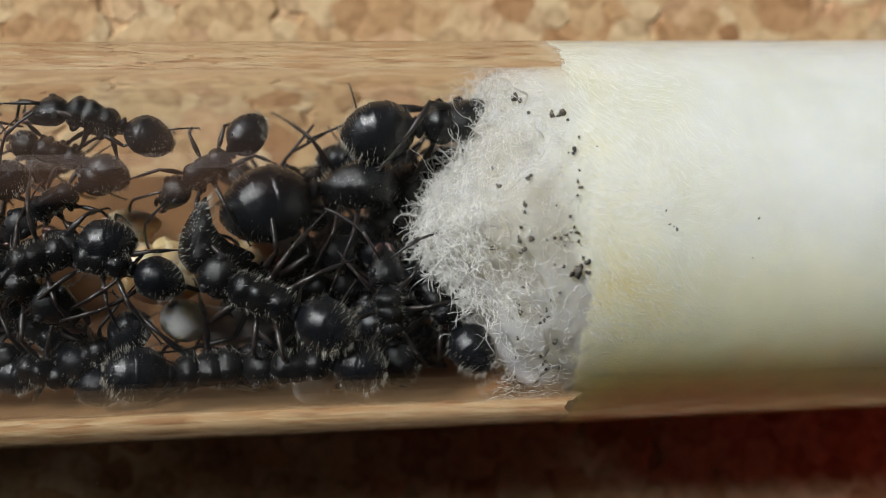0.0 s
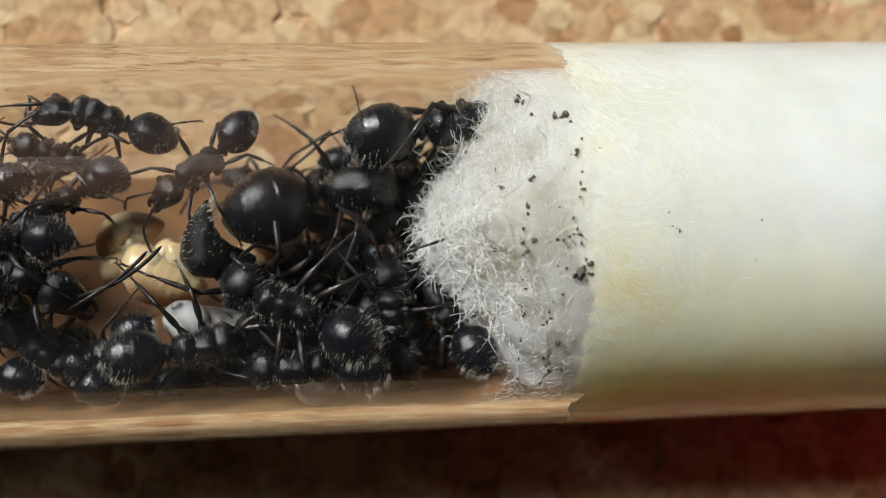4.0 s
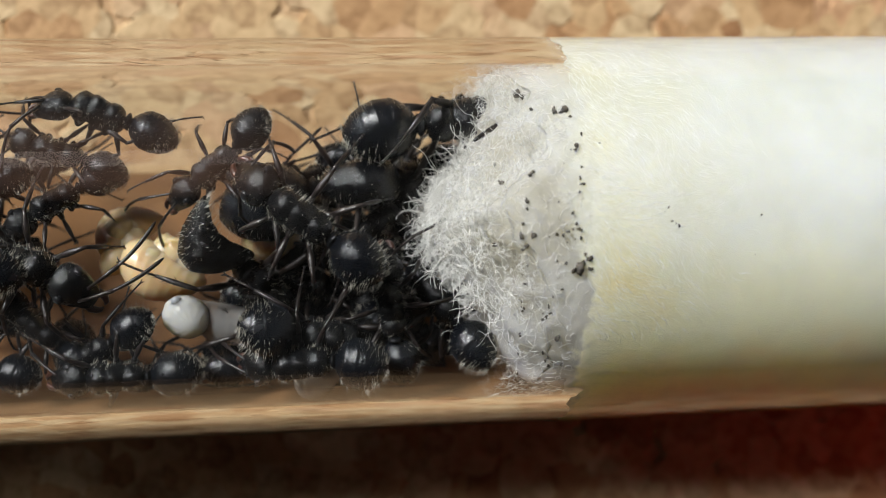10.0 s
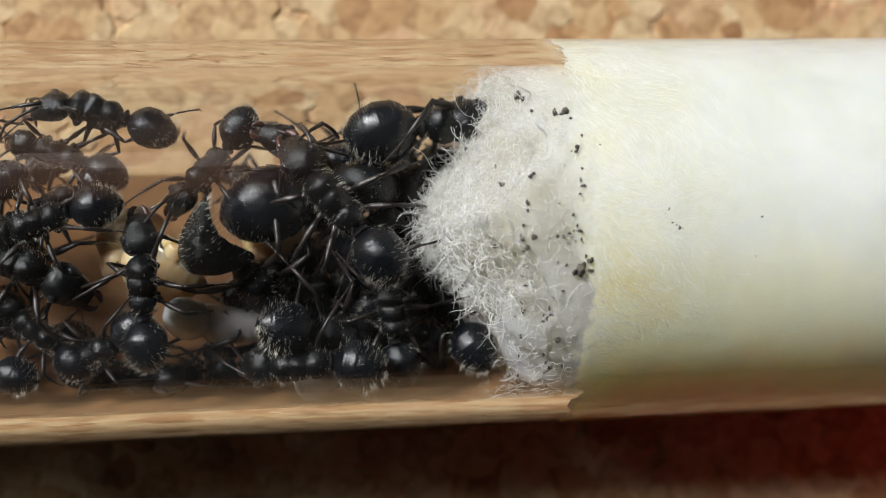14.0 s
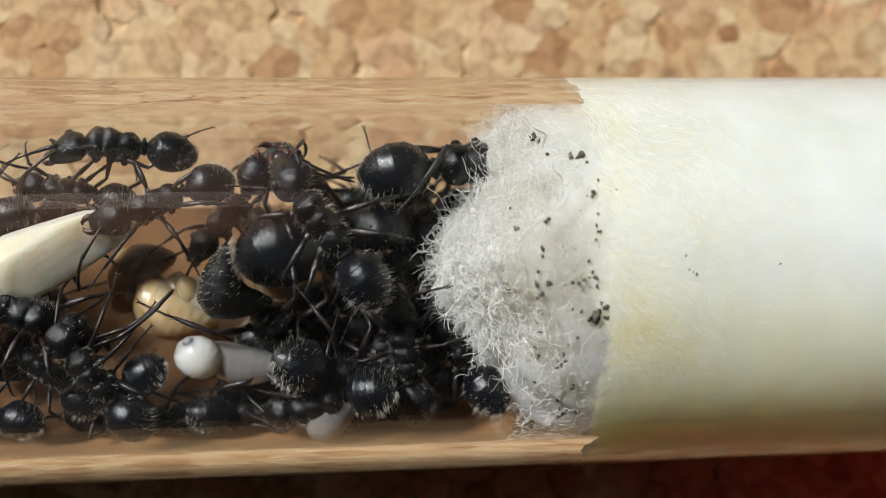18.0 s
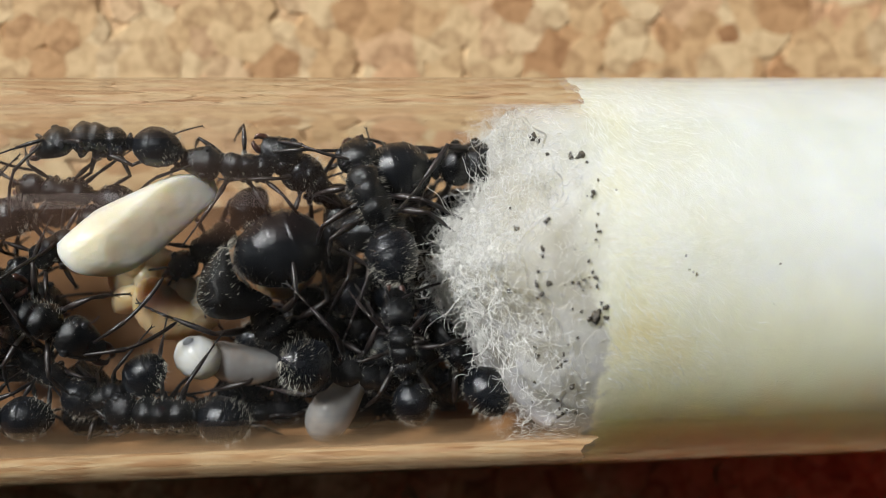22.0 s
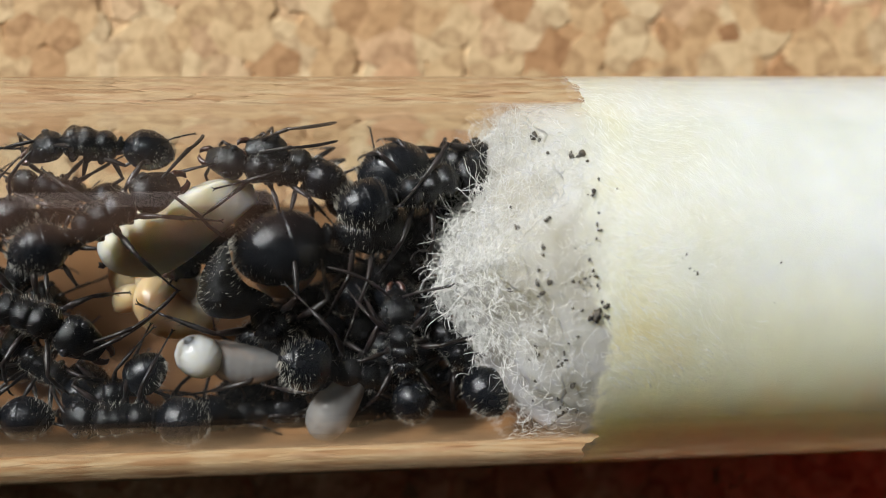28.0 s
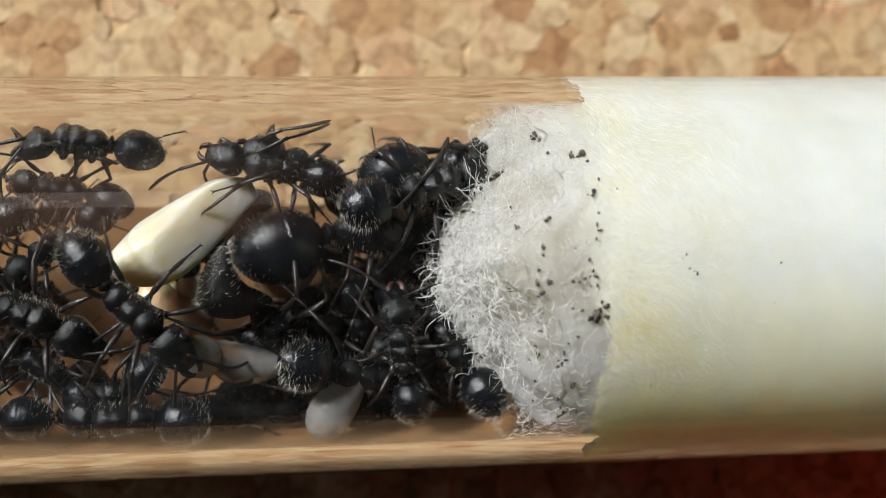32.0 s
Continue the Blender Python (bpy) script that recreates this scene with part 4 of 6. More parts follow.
def settle(rows, size):
    """Moves an ant inwards where its body would stand in the glass."""
    out = []
    for t, x, y, z, turn, pitch, roll in rows:
        f = float(np.interp(t, [r[0] for r in SLIDE], [r[1] for r in SLIDE]))
        for _ in range(6):
            m = at(x, y, z, roll, pitch, turn)
            over, way = 0.0, None
            for bx, br in ((-3.7, 0.35), (-3.2, 0.65), (-2.5, 0.92), (0.0, 0.55), (1.7, 0.62), (2.6, 0.35)):
                q = m @ Vector((bx * size * MM, 0, 0)) / MM
                off = Vector((0, q.y + 1.56 * f, q.z - AXIS))
                depth = off.length + br * size - 6.65
                if depth > over:
                    over, way = depth, off.normalized()
            if way is None:
                break
            y, z = y - way.y * over * 0.7, z - way.z * over * 0.7
        out.append((t, x, y, z, turn, pitch, roll))
    return out


def crawl(ant, rows):
    rows = settle(rows, ant.scale[0])
    walk(ant, [(t, at(x, y, z, roll, pitch, turn)) for t, x, y, z, turn, pitch, roll in rows])
    PATHS.append((ant, rows))


PATHS = []

# ant paths begin
def ant_paths():
    """Each ant's way: seconds, millimetres x, y, z, then turn, pitch and roll in degrees."""
    crawl(ANTS['on_side_wall'], [
        (0, -13.72, 4.82, 10.00, 161, -0, 35),
        (3, -13.69, 4.98, 10.00, 162, -0, 35),
        (6, -13.76, 4.80, 10.00, 163, -0, 35),
        (9, -13.63, 4.85, 10.00, 161, -0, 35),
        (12, -13.60, 4.92, 10.00, 158, -0, 35),
        (14, -13.73, 4.99, 10.00, 163, -0, 35),
        (14.1, -13.72, 5.00, 10.00, 163, 0, 35),
        (14.5, -13.48, 4.48, 10.00, 164, 0, 35),
        (15.3, -13.10, 3.72, 10.00, 165, 0, 35),
        (16, -13.00, 3.62, 10.00, 166, 0, 35),
        (16.5, -12.98, 3.66, 10.00, 167, -0, 35),
        (18, -12.98, 3.73, 10.00, 173, -0, 35),
        (20, -13.39, 3.90, 10.00, 172, -0, 35),
        (22, -13.50, 3.93, 10.00, 173, -0, 35),
        (25, -13.74, 3.74, 10.00, 173, -0, 35),
        (29, -13.92, 3.74, 10.00, 174, -0, 35),
        (32, -14.21, 3.81, 10.00, 172, -0, 35)])
    crawl(ANTS['brown_tinted'], [
        (0, -15.32, 3.67, 8.50, 161, -0, -15),
        (14, -15.50, 3.63, 8.50, 161, -0, -15),
        (14.1, -15.50, 3.63, 8.50, 162, 0, -15),
        (14.5, -15.29, 3.10, 8.50, 163, 0, -15),
        (15.3, -15.01, 2.31, 8.50, 166, 0, -15),
        (16, -14.99, 2.19, 8.50, 169, 0, -15),
        (16.5, -15.02, 2.21, 8.50, 170, -0, -15),
        (24, -15.02, 2.14, 8.50, 170, -0, -15),
        (28, -15.31, 2.24, 8.50, 168, -0, -15),
        (32, -15.31, 2.24, 8.50, 168, -0, -15)])
    crawl(ANTS['beside_larvae'], [
        (0, -15.49, 1.56, 8.81, -151, -9, 10),
        (10, -15.56, 1.43, 8.81, -151, -10, 10),
        (14, -15.67, 1.39, 8.82, -152, -10, 10),
        (14.1, -15.68, 1.39, 8.82, -152, -10, 10),
        (14.5, -15.48, 0.83, 8.82, -152, -10, 10),
        (15.3, -15.20, -0.02, 8.82, -151, -10, 10),
        (16, -15.20, -0.19, 8.82, -151, -11, 10),
        (16.5, -15.23, -0.21, 8.82, -151, -11, 10),
        (25, -15.54, -0.28, 8.82, -146, -11, 10),
        (32, -15.57, -0.21, 8.82, -146, -11, 10)])
    crawl(ANTS['at_far_end'], [
        (0, -19.33, 2.20, 8.50, -170, -0, 0),
        (14, -19.45, 2.14, 8.50, -170, -0, 0),
        (14.1, -19.46, 2.14, 8.50, -170, 0, 0),
        (14.5, -19.29, 1.60, 8.50, -169, 0, 0),
        (15.3, -19.03, 0.81, 8.50, -169, 0, 0),
        (16, -19.06, 0.69, 8.50, -168, 0, 0),
        (16.5, -19.12, 0.71, 8.50, -168, -0, 0),
        (32, -19.15, 0.66, 8.50, -168, -0, 0)])
    crawl(ANTS['reddish_upper'], [
        (0, -9.50, 2.67, 9.50, -147, -0, 20),
        (3, -9.87, 2.76, 9.50, -144, -0, 20),
        (6, -9.93, 2.95, 9.50, -152, -0, 20),
        (8, -9.74, 3.13, 9.50, -157, -0, 20),
        (10, -9.29, 2.61, 9.50, -142, -0, 20),
        (12, -9.41, 2.54, 9.50, -137, -0, 20),
        (14, -9.60, 2.61, 9.00, -135, -0, 20),
        (14.1, -9.59, 2.61, 9.00, -135, 0, 20),
        (14.5, -9.31, 2.06, 9.00, -133, 0, 20),
        (15.3, -8.86, 1.24, 9.00, -131, 0, 20),
        (16, -8.70, 1.09, 9.00, -128, 0, 20),
        (16.5, -8.63, 1.10, 9.00, -126, -0, 20),
        (18, -8.80, 0.90, 8.00, -132, -0, 20),
        (20, -9.53, 0.25, 8.00, -139, -0, 20),
        (25, -9.36, -0.28, 7.83, -145, -10, 20),
        (32, -9.38, -0.21, 7.83, -145, -10, 20)])
    crawl(ANTS['red_jawed'], [
        (0, -4.88, 2.46, 6.51, 166, -16, 25),
        (10, -4.99, 2.37, 6.52, 164, -16, 25),
        (12, -6.08, 3.28, 8.34, 135, -41, 25),
        (14, -5.61, 3.11, 8.69, 129, -48, 25),
        (14.1, -5.62, 3.14, 8.69, 128, -48, 25),
        (14.5, -5.44, 2.68, 8.70, 127, -47, 25),
        (15.3, -5.22, 2.03, 8.73, 126, -46, 25),
        (16, -5.25, 2.03, 8.76, 124, -45, 25),
        (16.5, -5.32, 2.14, 8.78, 123, -44, 25),
        (20, -5.32, 2.14, 8.78, 123, -44, 25),
        (23, -5.29, 2.76, 9.12, 126, -30, 25),
        (25, -4.86, 2.70, 9.04, 120, -33, 25),
        (28, -5.66, 2.84, 9.04, 142, -33, 25),
        (32, -5.74, 2.86, 9.06, 144, -33, 25)])
    crawl(ANTS['bean_bellied'], [
        (0, -7.21, -2.37, 8.11, -54, 40, 0),
        (14, -7.33, -2.44, 8.11, -54, 40, 0),
        (14.1, -7.33, -2.45, 8.12, -54, 40, 0),
        (14.5, -7.07, -3.03, 8.13, -55, 40, 0),
        (15.3, -6.69, -3.91, 8.15, -55, 39, 0),
        (16, -6.60, -4.11, 8.16, -55, 39, 0),
        (16.5, -6.57, -4.15, 8.18, -56, 39, 0),
        (32, -6.60, -4.19, 8.18, -56, 39, 0)])
    crawl(ANTS['against_plug'], [
        (0, 1.08, 4.66, 9.16, 7, 6, 25),
        (14, 1.06, 4.61, 9.15, 7, 6, 25),
        (14.1, 1.06, 4.61, 9.15, 7, 6, 25),
        (14.5, 1.30, 4.04, 9.15, 7, 6, 25),
        (15.3, 1.66, 3.18, 9.15, 6, 6, 25),
        (16, 1.73, 3.00, 9.15, 6, 6, 25),
        (16.5, 1.74, 2.99, 9.15, 6, 6, 25),
        (32, 1.72, 2.94, 9.15, 6, 6, 25)])
    crawl(ANTS['upright_pair'], [
        (0, -2.42, -2.82, 10.30, 95, -7, 0),
        (14, -2.46, -2.80, 10.30, 96, -7, 0),
        (14.1, -2.46, -2.80, 10.30, 96, -7, 0),
        (14.5, -2.23, -3.36, 10.29, 96, -7, 0),
        (15.3, -1.89, -4.21, 10.29, 96, -7, 0),
        (16, -1.83, -4.38, 10.28, 96, -7, 0),
        (16.5, -1.84, -4.39, 10.28, 97, -7, 0),
        (32, -1.95, -4.39, 10.26, 96, -7, 0)])
    crawl(ANTS['by_plug_foot'], [
        (0, -0.47, -2.65, 8.92, 126, 34, 0),
        (14, -0.49, -2.68, 8.90, 126, 35, 0),
        (14.1, -0.49, -2.69, 8.90, 126, 35, 0),
        (14.5, -0.27, -3.26, 8.90, 126, 35, 0),
        (15.3, 0.08, -4.13, 8.89, 126, 35, 0),
        (16, 0.15, -4.32, 8.89, 126, 35, 0),
        (16.5, 0.15, -4.34, 8.88, 126, 35, 0),
        (32, 0.08, -4.41, 8.88, 123, 35, 0)])
    crawl(ANTS['climbing_queen'], [
        (0, -7.49, -2.02, 11.64, 157, 7, 0),
        (1, -6.60, -1.67, 11.64, 155, 7, 0),
        (3, -6.71, -2.18, 11.66, 155, 6, 0),
        (5.5, -6.36, -2.39, 11.67, 158, 6, 0),
        (7, -5.25, -1.03, 11.69, 132, 6, 0),
        (8, -4.81, -0.34, 11.70, 137, 6, 0),
        (9, -5.72, 0.08, 12.00, 150, -0, 0),
        (10, -6.04, 0.79, 12.00, 144, -0, 0),
        (11, -5.15, 1.17, 12.00, 130, -0, 0),
        (12, -5.02, 1.30, 12.00, 130, -0, 0),
        (14, -4.77, 1.43, 12.00, 131, -0, 0),
        (14.1, -4.79, 1.46, 12.00, 131, 0, 0),
        (14.5, -4.68, 1.03, 12.00, 131, 0, 0),
        (15.3, -4.56, 0.45, 12.00, 130, 0, 0),
        (16, -4.70, 0.51, 12.00, 129, 0, 0),
        (16.5, -4.84, 0.66, 12.00, 128, -0, 0),
        (18, -5.10, 0.72, 12.00, 127, -0, 0),
        (20, -4.88, 0.92, 12.00, 119, -0, 0),
        (21, -4.37, 1.52, 12.00, 136, -0, 0),
        (22, -3.13, 1.92, 11.20, 109, 20, 0),
        (23, -0.58, 2.25, 11.05, 36, 8, 0),
        (25, -0.41, 1.66, 10.59, 27, 8, 0),
        (28, -0.52, 1.90, 10.57, 17, 8, 0),
        (32, -0.43, 1.92, 10.56, 17, 8, 0)])
    crawl(ANTS['wanderer'], [
        (0, -9.16, -4.90, 9.88, 3, 11, 0),
        (3, -8.74, -3.85, 9.85, 7, 12, 0),
        (5.5, -10.55, -4.16, 9.86, 11, 12, 0),
        (6, -9.81, -4.33, 9.84, 7, 12, 0),
        (7, -9.08, -4.01, 9.86, 9, 12, 0),
        (8, -6.72, -3.99, 10.10, -2, 16, 0),
        (9, -6.51, -4.04, 10.11, 0, 16, 0),
        (10, -4.66, -4.02, 9.68, -8, 25, 0),
        (12, -4.98, -4.08, 9.49, -6, 28, 0),
        (13, -4.16, -4.02, 9.40, -9, 30, 0),
        (14, -4.15, -3.91, 9.40, -8, 30, 0),
        (14.1, -4.15, -3.91, 9.41, -9, 30, 0),
        (14.5, -3.90, -4.48, 9.42, -10, 30, 0),
        (15.3, -3.53, -5.35, 9.45, -11, 29, 0),
        (16, -3.44, -5.53, 9.48, -13, 29, 0),
        (16.5, -3.67, -5.55, 9.49, -14, 28, 0),
        (20, -3.27, -5.46, 9.45, -12, 29, 0),
        (32, -3.30, -5.50, 9.45, -12, 29, 0)])
    crawl(ANTS['pacing'], [
        (0, -16.04, -4.86, 9.00, 160, -0, 0),
        (6, -15.53, -4.03, 8.94, 140, -1, 0),
        (9, -12.54, -5.84, 8.91, 180, -4, 0),
        (10, -13.22, -5.22, 10.00, 180, -0, 0),
        (10.6, -12.40, -3.37, 10.04, 110, -25, 0),
        (11, -11.02, -3.86, 10.45, 49, -23, 0),
        (12, -11.42, -3.20, 10.72, 76, -26, 0),
        (13, -12.01, -2.44, 11.10, 97, -13, 0),
        (14, -11.74, -1.40, 11.31, 89, -8, 0),
        (14.1, -11.76, -1.41, 11.30, 89, -8, 0),
        (14.5, -11.61, -2.04, 11.27, 89, -9, 0),
        (15.3, -11.42, -3.01, 11.20, 90, -11, 0),
        (16, -11.50, -3.28, 11.14, 90, -12, 0),
        (16.5, -11.60, -3.37, 11.09, 91, -13, 0),
        (17, -11.60, -3.37, 11.09, 91, -13, 0),
        (18, -13.78, -4.71, 10.76, 125, -10, 0),
        (19, -15.34, -5.33, 10.00, 148, -0, 0),
        (20, -17.24, -5.80, 10.00, 159, -0, 0),
        (22, -18.76, -6.18, 9.81, 168, -8, 0),
        (32, -18.79, -6.22, 9.81, 168, -8, 0)])
    crawl(ANTS['bristled_belly'], [
        (0, -14.21, -4.43, 8.89, -155, 27, 0),
        (14, -14.21, -4.47, 8.90, -154, 26, 0),
        (14.1, -14.21, -4.48, 8.90, -154, 26, 0),
        (14.5, -14.00, -5.04, 8.91, -154, 26, 0),
        (15.3, -13.69, -5.89, 8.91, -155, 26, 0),
        (16, -13.65, -6.07, 8.92, -155, 26, 0),
        (16.5, -13.67, -6.09, 8.93, -155, 26, 0),
        (32, -13.70, -6.13, 8.93, -155, 26, 0)])
    crawl(ANTS['low_left'], [
        (0, -16.19, -3.22, 8.69, 144, 9, 0),
        (14, -16.39, -3.26, 8.69, 144, 9, 0),
        (14.1, -16.40, -3.26, 8.69, 144, 9, 0),
        (14.5, -16.22, -3.78, 8.69, 144, 9, 0),
        (15.3, -15.96, -4.56, 8.69, 144, 9, 0),
        (16, -15.98, -4.67, 8.69, 144, 8, 0),
        (16.5, -16.04, -4.64, 8.69, 144, 8, 0),
        (32, -16.04, -4.69, 8.70, 145, 8, 0)])
    crawl(ANTS['foot_left'], [
        (0, -19.11, -4.82, 8.19, 177, 8, 0),
        (14, -19.30, -4.91, 8.19, 176, 8, 0),
        (14.1, -19.31, -4.91, 8.19, 176, 8, 0),
        (14.5, -19.13, -5.48, 8.19, 176, 8, 0),
        (15.3, -18.89, -6.34, 8.19, 176, 8, 0),
        (16, -18.91, -6.52, 8.19, 176, 8, 0),
        (16.5, -18.97, -6.54, 8.19, 175, 8, 0),
        (32, -19.00, -6.58, 8.19, 175, 8, 0)])
    crawl(ANTS['long_antennae'], [
        (0, -16.42, -1.30, 10.60, -25, -11, 0),
        (3, -16.53, -0.95, 10.62, -20, -11, 0),
        (5.5, -15.92, -1.01, 10.62, -20, -11, 0),
        (14, -16.21, -0.80, 10.61, -19, -11, 0),
        (14.1, -16.23, -0.81, 10.60, -19, -11, 0),
        (14.5, -16.06, -1.40, 10.55, -19, -10, 0),
        (15.3, -15.83, -2.29, 10.45, -19, -8, 0),
        (16, -15.87, -2.51, 10.37, -19, -7, 0),
        (16.5, -15.94, -2.56, 10.30, -19, -6, 0),
        (20, -15.63, -2.70, 10.62, -21, -11, 0),
        (32, -15.69, -2.74, 10.62, -21, -11, 0)])
    crawl(ANTS['cocoon_carrier'], [
        (0, -13.26, -0.61, 11.20, 165, 6, 0),
        (1, -13.53, -0.35, 11.20, 167, 6, 0),
        (2, -15.06, -0.54, 11.20, 186, 6, 0),
        (3, -16.42, 0.25, 11.20, 188, 5, 0),
        (5.5, -18.76, -0.06, 11.20, 179, 5, 0),
        (8, -19.96, -0.53, 11.20, 172, 5, 0),
        (10, -19.14, -0.61, 11.20, 172, 5, 0),
        (11, -18.05, -0.02, 11.20, 176, 6, 0),
        (12, -17.12, 0.24, 11.20, 185, 6, 0),
        (13, -16.31, 0.47, 11.20, 186, 6, 0),
        (14, -15.63, 0.66, 11.20, 198, 6, 0),
        (14.1, -15.55, 0.71, 11.19, 198, 5, 0),
        (14.5, -15.00, 0.37, 11.12, 198, 3, 0),
        (15.3, -13.98, -0.04, 11.00, 199, -1, 0),
        (16, -13.35, 0.18, 10.89, 199, -5, 0),
        (16.5, -12.93, 0.45, 10.81, 199, -7, 0),
        (18, -11.35, 1.34, 10.60, 204, -12, 0),
        (19, -10.14, 2.12, 10.31, 213, -7, 0),
        (20, -8.36, 2.40, 10.11, 200, -13, 0),
        (21, -8.19, 2.89, 9.62, 186, -14, 0),
        (25, -7.05, 2.67, 9.62, 174, -14, 0),
        (32, -7.07, 2.81, 9.62, 173, -14, 0)])
    crawl(ANTS['visitor'], [
        (0, -15.57, -0.54, 11.00, -166, 0, 0),
        (2, -17.98, -1.15, 11.00, -177, 0, 0),
        (4, -20.06, -1.21, 11.00, -182, 0, 0),
        (6, -22.89, -0.82, 11.00, -182, 0, 0),
        (10, -22.74, -0.60, 11.00, -264, 0, 0),
        (14.1, -22.05, -0.47, 11.00, -302, 0, 0),
        (14.5, -21.75, -1.01, 11.00, -306, 0, 0),
        (15.3, -21.28, -1.82, 11.00, -313, 0, 0),
        (16, -21.09, -1.95, 11.00, -319, 0, 0),
        (20, -20.42, -1.82, 11.00, -356, 0, 0),
        (23, -17.44, -1.42, 12.00, -352, 0, 0),
        (24, -15.61, -1.00, 12.00, -346, 0, 0),
        (25, -13.42, 0.13, 12.00, -335, 0, 0),
        (25.5, -12.77, 0.56, 12.00, -332, 0, 0),
        (27.5, -11.98, 0.49, 12.00, -342, 0, 0),
        (28, -12.60, 0.94, 12.00, -331, 0, 0),
        (29, -11.67, 1.22, 12.00, -339, 0, 0),
        (30, -12.10, 0.77, 12.00, -349, 0, 0),
        (31, -12.82, -1.32, 12.00, -391, 0, 0),
        (32, -11.67, -2.70, 12.00, -405, 0, 0)])
    crawl(ANTS['backing_out'], [
        (0, -6.10, -4.79, 10.89, -175, 14, 0),
        (14, -6.21, -4.86, 10.89, -175, 14, 0),
        (14.1, -6.22, -4.82, 10.84, -175, 14, 0),
        (14.5, -6.03, -5.26, 10.63, -173, 15, 0),
        (15.3, -5.76, -5.83, 10.22, -170, 17, 0),
        (16, -5.77, -5.76, 9.85, -167, 19, 0),
        (16.5, -5.81, -5.60, 9.59, -165, 21, 0),
        (18, -5.48, -6.48, 10.10, -161, 19, 0),
        (19, -8.91, -6.77, 10.20, -175, 7, 0),
        (20, -8.15, -6.37, 10.20, -179, 6, 0),
        (21, -8.93, -6.11, 10.20, -194, 7, 0),
        (22, -11.32, -6.51, 10.20, -182, 7, 0),
        (23, -13.52, -6.23, 10.20, -183, 7, 0),
        (25, -13.93, -6.37, 10.20, -182, 7, 0),
        (28, -12.87, -6.68, 10.20, -178, 7, 0),
        (32, -12.87, -6.68, 10.20, -178, 7, 0)])
    crawl(ANTS['low_middle'], [
        (0, -6.75, -5.42, 7.10, 2, 22, 0),
        (14, -6.87, -5.49, 7.10, 2, 22, 0),
        (14.1, -6.87, -5.50, 7.11, 2, 22, 0),
        (14.5, -8.03, -6.07, 7.14, 2, 24, 0),
        (15.3, -7.68, -6.95, 7.20, 0, 26, 0),
        (16, -7.60, -7.14, 7.26, -1, 28, 0),
        (16.5, -7.60, -7.17, 7.30, -1, 30, 0),
        (32, -7.62, -7.22, 7.30, -2, 30, 0)])
    crawl(ANTS['under_queen'], [
        (0, -2.16, 2.49, 6.36, -168, 19, 0),
        (14, -2.29, 2.42, 6.36, -168, 19, 0),
        (14.1, -2.28, 2.41, 6.36, -168, 19, 0),
        (14.5, -2.04, 1.82, 6.36, -168, 19, 0),
        (15.3, -1.67, 0.92, 6.36, -168, 19, 0),
        (16, -1.59, 0.71, 6.36, -168, 19, 0),
        (16.5, -1.58, 0.66, 6.36, -167, 19, 0),
        (32, -1.60, 0.61, 6.36, -167, 19, 0)])
    crawl(ANTS['in_the_dark'], [
        (0, -2.91, -0.15, 5.00, 13, -0, 0),
        (14, -3.04, -0.23, 5.00, 13, -0, 0),
        (14.1, -3.04, -0.24, 5.00, 13, 0, 0),
        (14.5, -2.79, -0.83, 5.00, 13, 0, 0),
        (15.3, -2.42, -1.75, 5.00, 13, 0, 0),
        (16, -2.33, -1.98, 5.00, 13, 0, 0),
        (16.5, -2.32, -2.03, 5.00, 13, -0, 0),
        (32, -2.34, -2.08, 5.00, 13, -0, 0)])
    crawl(ANTS['under_layer_0'], [
        (0, -17.83, 2.93, 6.00, 17, -0, 25),
        (14, -17.96, 2.86, 6.00, 17, -0, 25),
        (14.1, -17.96, 2.85, 6.00, 17, 0, 25),
        (14.5, -17.72, 2.28, 6.00, 17, 0, 25),
        (15.3, -17.37, 1.39, 6.00, 17, 0, 25),
        (16, -17.29, 1.19, 6.00, 17, 0, 25),
        (16.5, -17.28, 1.16, 6.00, 17, -0, 25),
        (32, -17.31, 1.12, 6.00, 17, -0, 25)])
    crawl(ANTS['under_layer_1'], [
        (0, -17.90, -3.38, 5.50, 163, -0, 0),
        (14, -18.04, -3.45, 5.50, 163, -0, 0),
        (14.1, -18.04, -3.46, 5.50, 163, 0, 0),
        (14.5, -17.80, -4.04, 5.50, 163, 0, 0),
        (15.3, -17.44, -4.93, 5.50, 163, 0, 0),
        (16, -17.36, -5.13, 5.50, 163, 0, 0),
        (16.5, -17.35, -5.17, 5.50, 163, -0, 0),
        (32, -17.38, -5.22, 5.50, 163, -0, 0)])
    crawl(ANTS['under_layer_2'], [
        (0, -9.41, -5.69, 6.02, -174, -12, 25),
        (14, -9.54, -5.76, 6.31, -174, -14, 25),
        (14.1, -9.53, -5.77, 6.35, -174, -14, 25),
        (14.5, -9.30, -6.36, 6.53, -174, -15, 25),
        (15.3, -8.93, -7.25, 6.90, -175, -17, 25),
        (16, -8.84, -7.46, 7.22, -175, -19, 25),
        (16.5, -8.83, -7.50, 7.44, -175, -21, 25),
        (32, -8.87, -7.52, 7.56, -176, -17, 25)])
